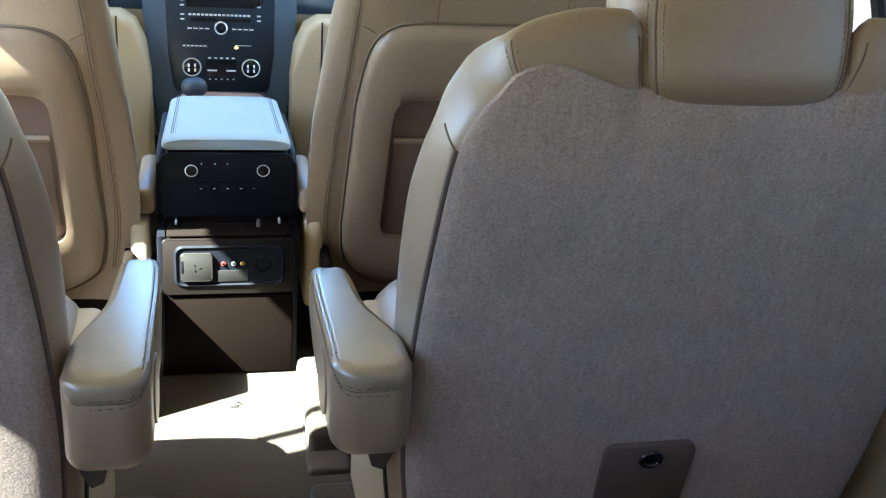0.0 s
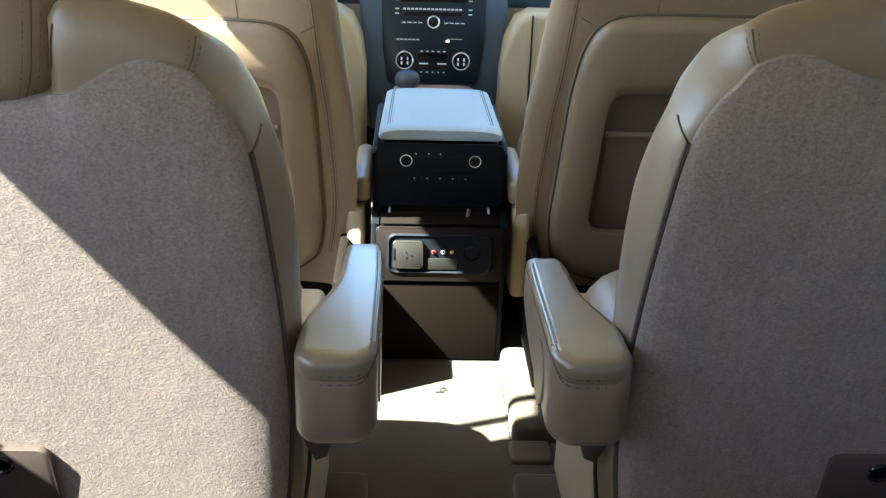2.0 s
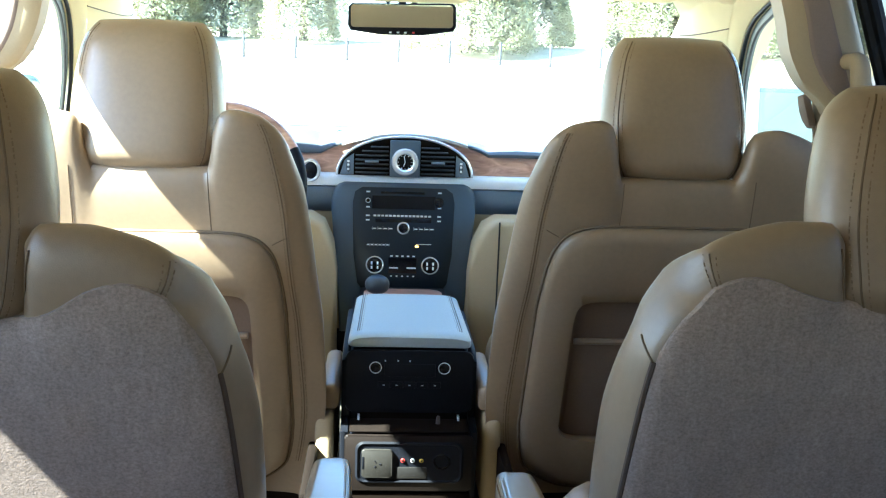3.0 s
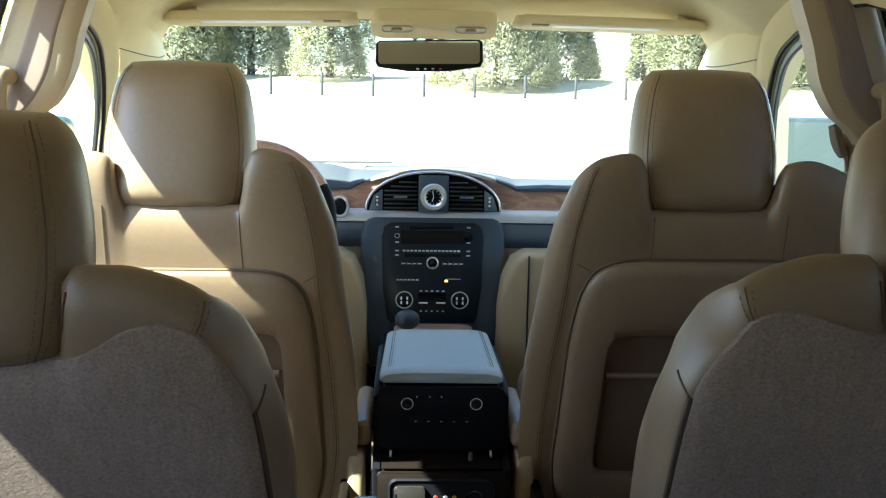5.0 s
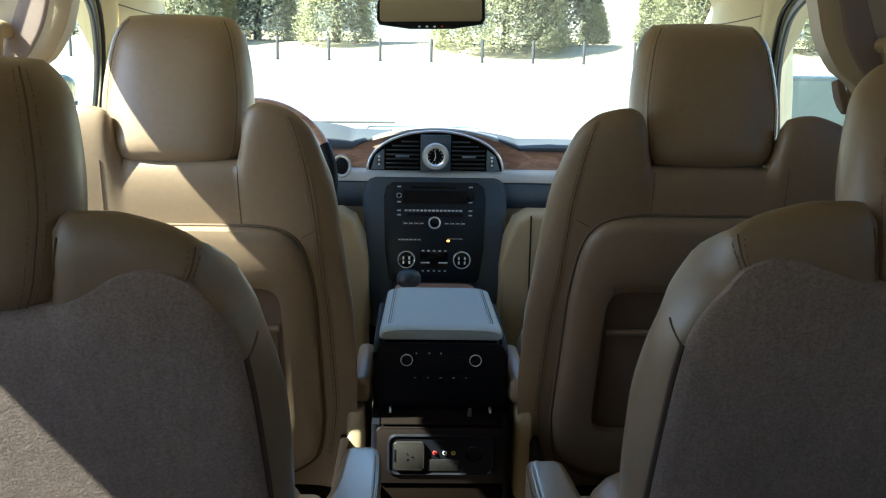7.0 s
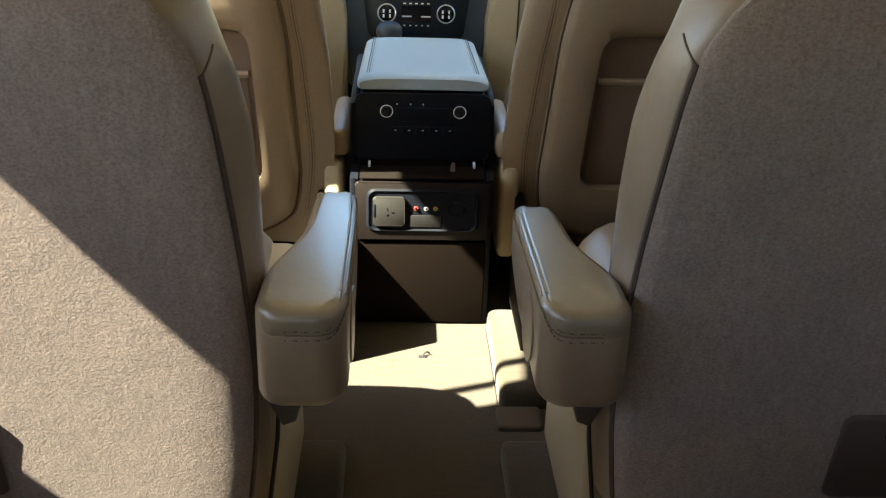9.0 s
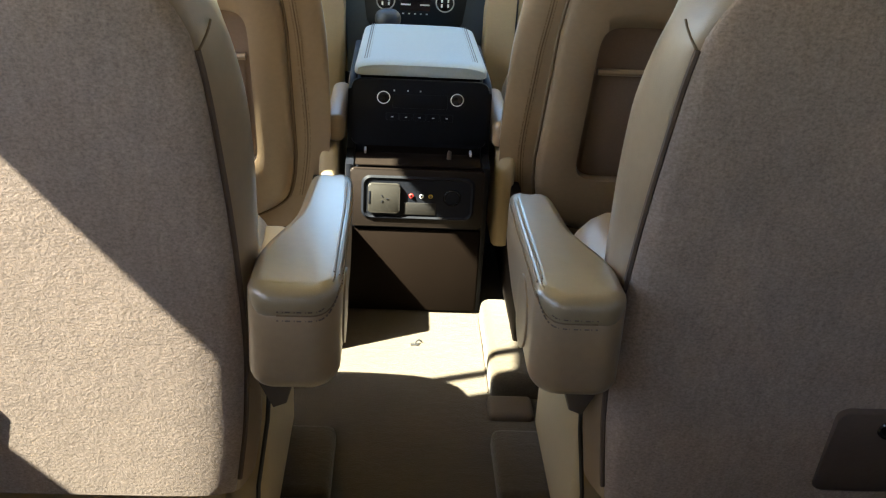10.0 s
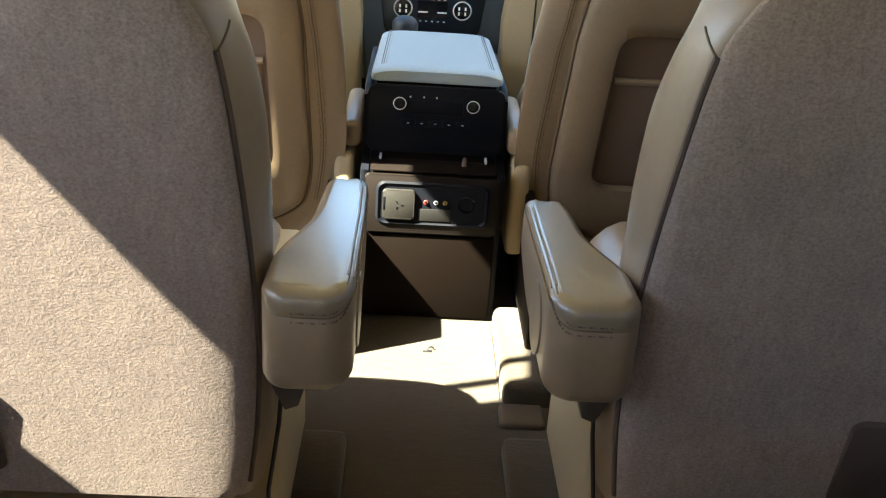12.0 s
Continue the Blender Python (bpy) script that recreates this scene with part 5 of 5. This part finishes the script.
ovh = thing("overhead_console", -0.012, 2.46, 1.115, "beige overhead console with two reading lamps", "overhead console")
om = Matrix.Translation((-0.012, 2.575, 1.105)) @ Matrix.Rotation(radians(-16), 4, "X")
bm = bmesh.new()
prism(bm, rounded(0.145, 0.058, 0.025), -0.02, 0.012, lambda a, b, d: om @ Vector((a, b, -d)), 0.004)
part("body", bm, headliner_mat, ovh, sharp=50)
for s in (-1, 1):
    bm = bmesh.new()
    prism(bm, rounded(0.034, 0.020, 0.012, 5, s * 0.085, -0.018), 0.010, 0.014, lambda a, b, d: om @ Vector((a, b, -d)), 0.002)
    lamp = part("reading_lamp", bm, lamp_lens, ovh, "amber-tinted reading lamp lens")
    bm = bmesh.new()
    tube(bm, [om @ Vector((a, b, -0.0135)) for a, b in rounded(0.034, 0.020, 0.012, 5, s * 0.085, -0.018)], 0.0022, 6, True)
    part("lamp_rim", bm, trim_beige, lamp)
    bm = bmesh.new()
    prism(bm, rounded(0.013, 0.011, 0.008, 4, s * 0.085, -0.018), 0.013, 0.020, lambda a, b, d: om @ Vector((a, b, -d)), 0.002)
    part("lamp_button", bm, trim_beige, lamp)

for s in (-1, 1):
    v = thing("sun_visor", s * 0.40, 2.46, 1.11, "folded beige sun visor with a pale label", "sun visor", "sun visors")
    vm = Matrix.Translation((s * 0.405 - 0.006, 2.595, 1.130)) @ Matrix.Rotation(radians(-6), 4, "X") @ Matrix.Rotation(radians(s * 1.0), 4, "Y")
    bm = bmesh.new()
    prism(bm, rounded(0.222, 0.055, 0.025), 0.004, 0.024, lambda a, b, d: vm @ Vector((a, b, -d)), 0.008)
    body = part("visor_board", bm, headliner_mat, v, sharp=50)
    bm = bmesh.new()
    prism(bm, rounded(0.125, 0.017, 0.003, 3, -0.01, -0.020), 0.0235, 0.0252, lambda a, b, d: vm @ Vector((a, b, -d)))
    part("label_strip", bm, white_print, body, "pale printed label strip")
    bm = bmesh.new()
    prism(bm, rounded(0.020, 0.010, 0.004, 3, -s * 0.165, -0.036), 0.022, 0.028, lambda a, b, d: vm @ Vector((a, b, -d)), 0.001)
    part("clip", bm, trim_beige, body)

# unseen folded third row behind the camera, added to shade the lower chair backs
bench = thing("unseen_light_block_bench", 0.0, -0.2, 0.0, "unseen folded bench, added dark and low to hold light off the chair backs", "car seat")
bm = bmesh.new()
box(bm, -0.60, 0.60, -0.24, 0.72, 0.0, 0.19, 0.02)
part("seat_base", bm, trim_beige, bench)
for s in (-1, 1):
    bm = bmesh.new()
    box(bm, s * 0.31 - 0.305, s * 0.31 + 0.305, -0.30, 0.78, 0.185, 0.40, 0.04, 4)
    part("folded_backrest", bm, carpet, bench, sharp=60)

# seat belts on the centre pillars
for s in (-1, 1):
    belt = thing("seat_belt", s * 0.70, 1.92, 0.9, "beige front seat belt with its shoulder guide", "seat belt", "seat belts")
    px = lambda z: s * (side_x(z) - 0.022)
    bm = bmesh.new()
    prism(bm, [(1.985, 1.115), (2.008, 1.115), (2.012, 1.065), (1.990, 1.065)], 0, 0.012, lambda y, z, d: Vector((px(z) - s * d, y, z)), 0.003)
    part("height_slide", bm, trim_beige, belt)
    bm = bmesh.new()
    prism(bm, [(1.962, 0.925), (1.990, 0.920), (1.998, 0.902), (1.990, 0.890), (1.998, 0.874), (1.984, 0.862), (1.966, 0.868)], 0, 0.016, lambda y, z, d: Vector((px(z) - s * d, y, z)), 0.005)
    part("shoulder_guide", bm, taupe_cloth, belt)
    bm = bmesh.new()
    tube(bm, [(px(0.87) - s * 0.004, 1.975, 0.87), (px(0.6) - s * 0.004, 1.955, 0.55), (s * 0.80, 1.96, 0.1)], 0.004, 6)
    part("webbing", bm, fabric, belt)
    grip = thing("grab_handle", s * 0.69, 1.86, 0.92, "beige plastic grab handle on the pillar", "grab handle", "grab handles")
    bm = bmesh.new()
    reach = table([(0.0, 0.0), (0.12, 0.026), (0.3, 0.038), (0.7, 0.038), (0.88, 0.026), (1.0, 0.0)])
    along = table([(0.0, 0.985), (0.15, 0.988), (0.4, 0.93), (0.7, 0.83), (0.9, 0.755), (1.0, 0.74)])
    pts = []
    for i in range(29):
        k = i / 28
        z = along(k)
        pts.append(Vector((s * (0.706 + 0.03 * k), 1.846 - 1.2 * reach(k), z)))
    tube(bm, pts, lambda k: 0.013 + 0.004 * math.sin(math.pi * k), 12)
    part("handle_bar", bm, trim_beige, grip, sharp=60)

# ---- outside things ----
for s in (-1, 1):
    dm = thing("door_mirror", s * 0.98, 2.78, 0.84, "blue-grey door mirror housing", "door mirror", "door mirrors")
    bm = bmesh.new()
    mo = Matrix.Translation((s * 1.00, 2.78, 0.825)) if s > 0 else Matrix.Translation((-1.03, 2.78, 0.81)) @ Matrix.Scale(0.85, 4)
    rings = []
    for d, f in ((0.0, 0.94), (0.01, 1.0), (0.06, 0.95), (0.11, 0.75), (0.13, 0.45)):
        rings.append([mo @ Vector((a * f, d, b * f)) for a, b in rounded(0.125, 0.075, 0.035)])
    loft(bm, rings)
    part("housing", bm, paint, dm, sharp=50)
    bm = bmesh.new()
    prism(bm, rounded(0.112, 0.063, 0.028), -0.003, 0.003, lambda a, b, d: mo @ Vector((a, d - 0.001, b)))
    part("mirror_glass", bm, door_mirror_mat, dm)
    bm = bmesh.new()
    tube(bm, [(s * 0.86, 2.84, 0.74), (s * 0.94, 2.83, 0.78)], 0.03, 10)
    part("arm", bm, paint, dm)

for i in range(-9, 14):
    x = 0.576 + 2.46 * i
    if -32 < x < 34:
        p = thing("bollard", x, 50.0, GROUND, "slim dark post at the edge of the lot", "bollard", "posts along the lot")
        bm = bmesh.new()
        tube(bm, [(x, 50, GROUND), (x, 50, GROUND + 1.06), (x, 50, GROUND + 1.10)], lambda t: 0.075 if t < 0.9 else 0.05, 10)
        part("post", bm, post_mat, p)


def tree(x, y, h, w, seed, n=6200, shape=0.55, base=0.17):
    """A dense evergreen: tapered trunk, limbs, and a crown of small leaf clumps with an uneven outline."""
    rnd = random.Random(seed)
    t = thing("evergreen_tree", x, y, lawn_z(y) - 0.05, "dense sunlit evergreen tree beyond the lot", "tree", "trees beyond the lot")
    z0 = lawn_z(y) - 0.05
    bm = bmesh.new()
    tube(bm, [(x, y, z0), (x + 0.1, y, z0 + h * 0.5), (x, y, z0 + h * 0.95)], lambda k: 0.18 * (1 - 0.85 * k) * h / 6, 8)
    for i in range(9):
        a, k = rnd.random() * math.tau, 0.15 + 0.07 * i
        tube(bm, [(x, y, z0 + h * k), (x + math.cos(a) * w * 0.35, y + math.sin(a) * w * 0.35, z0 + h * (k + 0.05))], lambda q: 0.05 * (1 - 0.7 * q), 5)
    part("trunk", bm, bark, t)
    verts, faces = [], []
    lobes = [(rnd.random() * math.tau, rnd.random(), 0.75 + 0.4 * rnd.random()) for _ in range(26)]
    for i in range(n):
        k = rnd.random() ** 0.8
        a = rnd.random() * math.tau
        prof = (1 - k) ** shape * min(1.0, (k + base) / 0.2)
        best = min(lobes, key=lambda q: abs(math.remainder(q[0] - a, math.tau)) + 2.5 * abs(q[1] - k))
        r = w / 2 * prof * best[2] * (0.78 + 0.25 * rnd.random() ** 0.7)
        c = Vector((x + math.cos(a) * r, y + math.sin(a) * r, z0 + 0.01 * h + h * 0.98 * k))
        for _ in range(8):
            d = Vector((rnd.gauss(0, 1), rnd.gauss(0, 1), rnd.gauss(0, 0.7))).normalized()
            e = d.orthogonal().normalized() * (0.022 + 0.020 * rnd.random())
            q = c + Vector((rnd.gauss(0, 0.13), rnd.gauss(0, 0.13), rnd.gauss(0, 0.12)))
            m0 = len(verts)
            ln = 0.065 + 0.055 * rnd.random()
            verts += [q - d * ln, q + e, q + d * ln, q - e]
            faces.append((m0, m0 + 1, m0 + 2, m0 + 3))
    me = bpy.data.meshes.new("crown")
    me.from_pydata([tuple(v) for v in verts], [], faces)
    me.materials.append(foliage)
    axis = [Vector((x, y, min(v.z, z0 + h * 0.6) - 0.25 * w)) for v in verts]
    me.shade_smooth()
    me.normals_split_custom_set_from_vertices([tuple((v - a).normalized()) for v, a in zip(verts, axis)])
    c = new("crown", me)
    c.parent = t
    c.matrix_parent_inverse = Matrix.Translation(-t.location)
    return t


tree(-12.5, 57, 7.5, 5.4, 1), tree(-9.3, 60, 8.0, 5.2, 2), tree(-4.6, 58, 8.5, 5.2, 3)
tree(4.6, 56, 7.5, 7.4, 4, 9000, 0.5), tree(8.2, 60, 8.0, 5.2, 5)
tree(11.8, 70, 2.9, 1.8, 6, 1600), tree(16.2, 62, 7.0, 4.4, 7), tree(14.4, 64, 5.5, 2.2, 8, 2200)
tree(20.5, 58, 7.0, 5.0, 9), tree(25.0, 59, 7.5, 5.6, 10), tree(-17.5, 62, 4.0, 4.4, 11), tree(-24.0, 66, 5.0, 5.0, 12)
house = thing("far_building", 13.2, 105, GROUND + 0.3, "pale building far behind the trees", "building")
bm = bmesh.new()
box(bm, 8.0, 32.0, 102, 112, GROUND, 6.5, 0.05)
part("wall", bm, plaster, house)
bm = bmesh.new()
prism(bm, [(7.5, 6.5), (32.5, 6.5), (20, 9.5)], 101.5, 112.5, lambda a, b, d: Vector((a, d, b)))
part("roof", bm, bark, house)
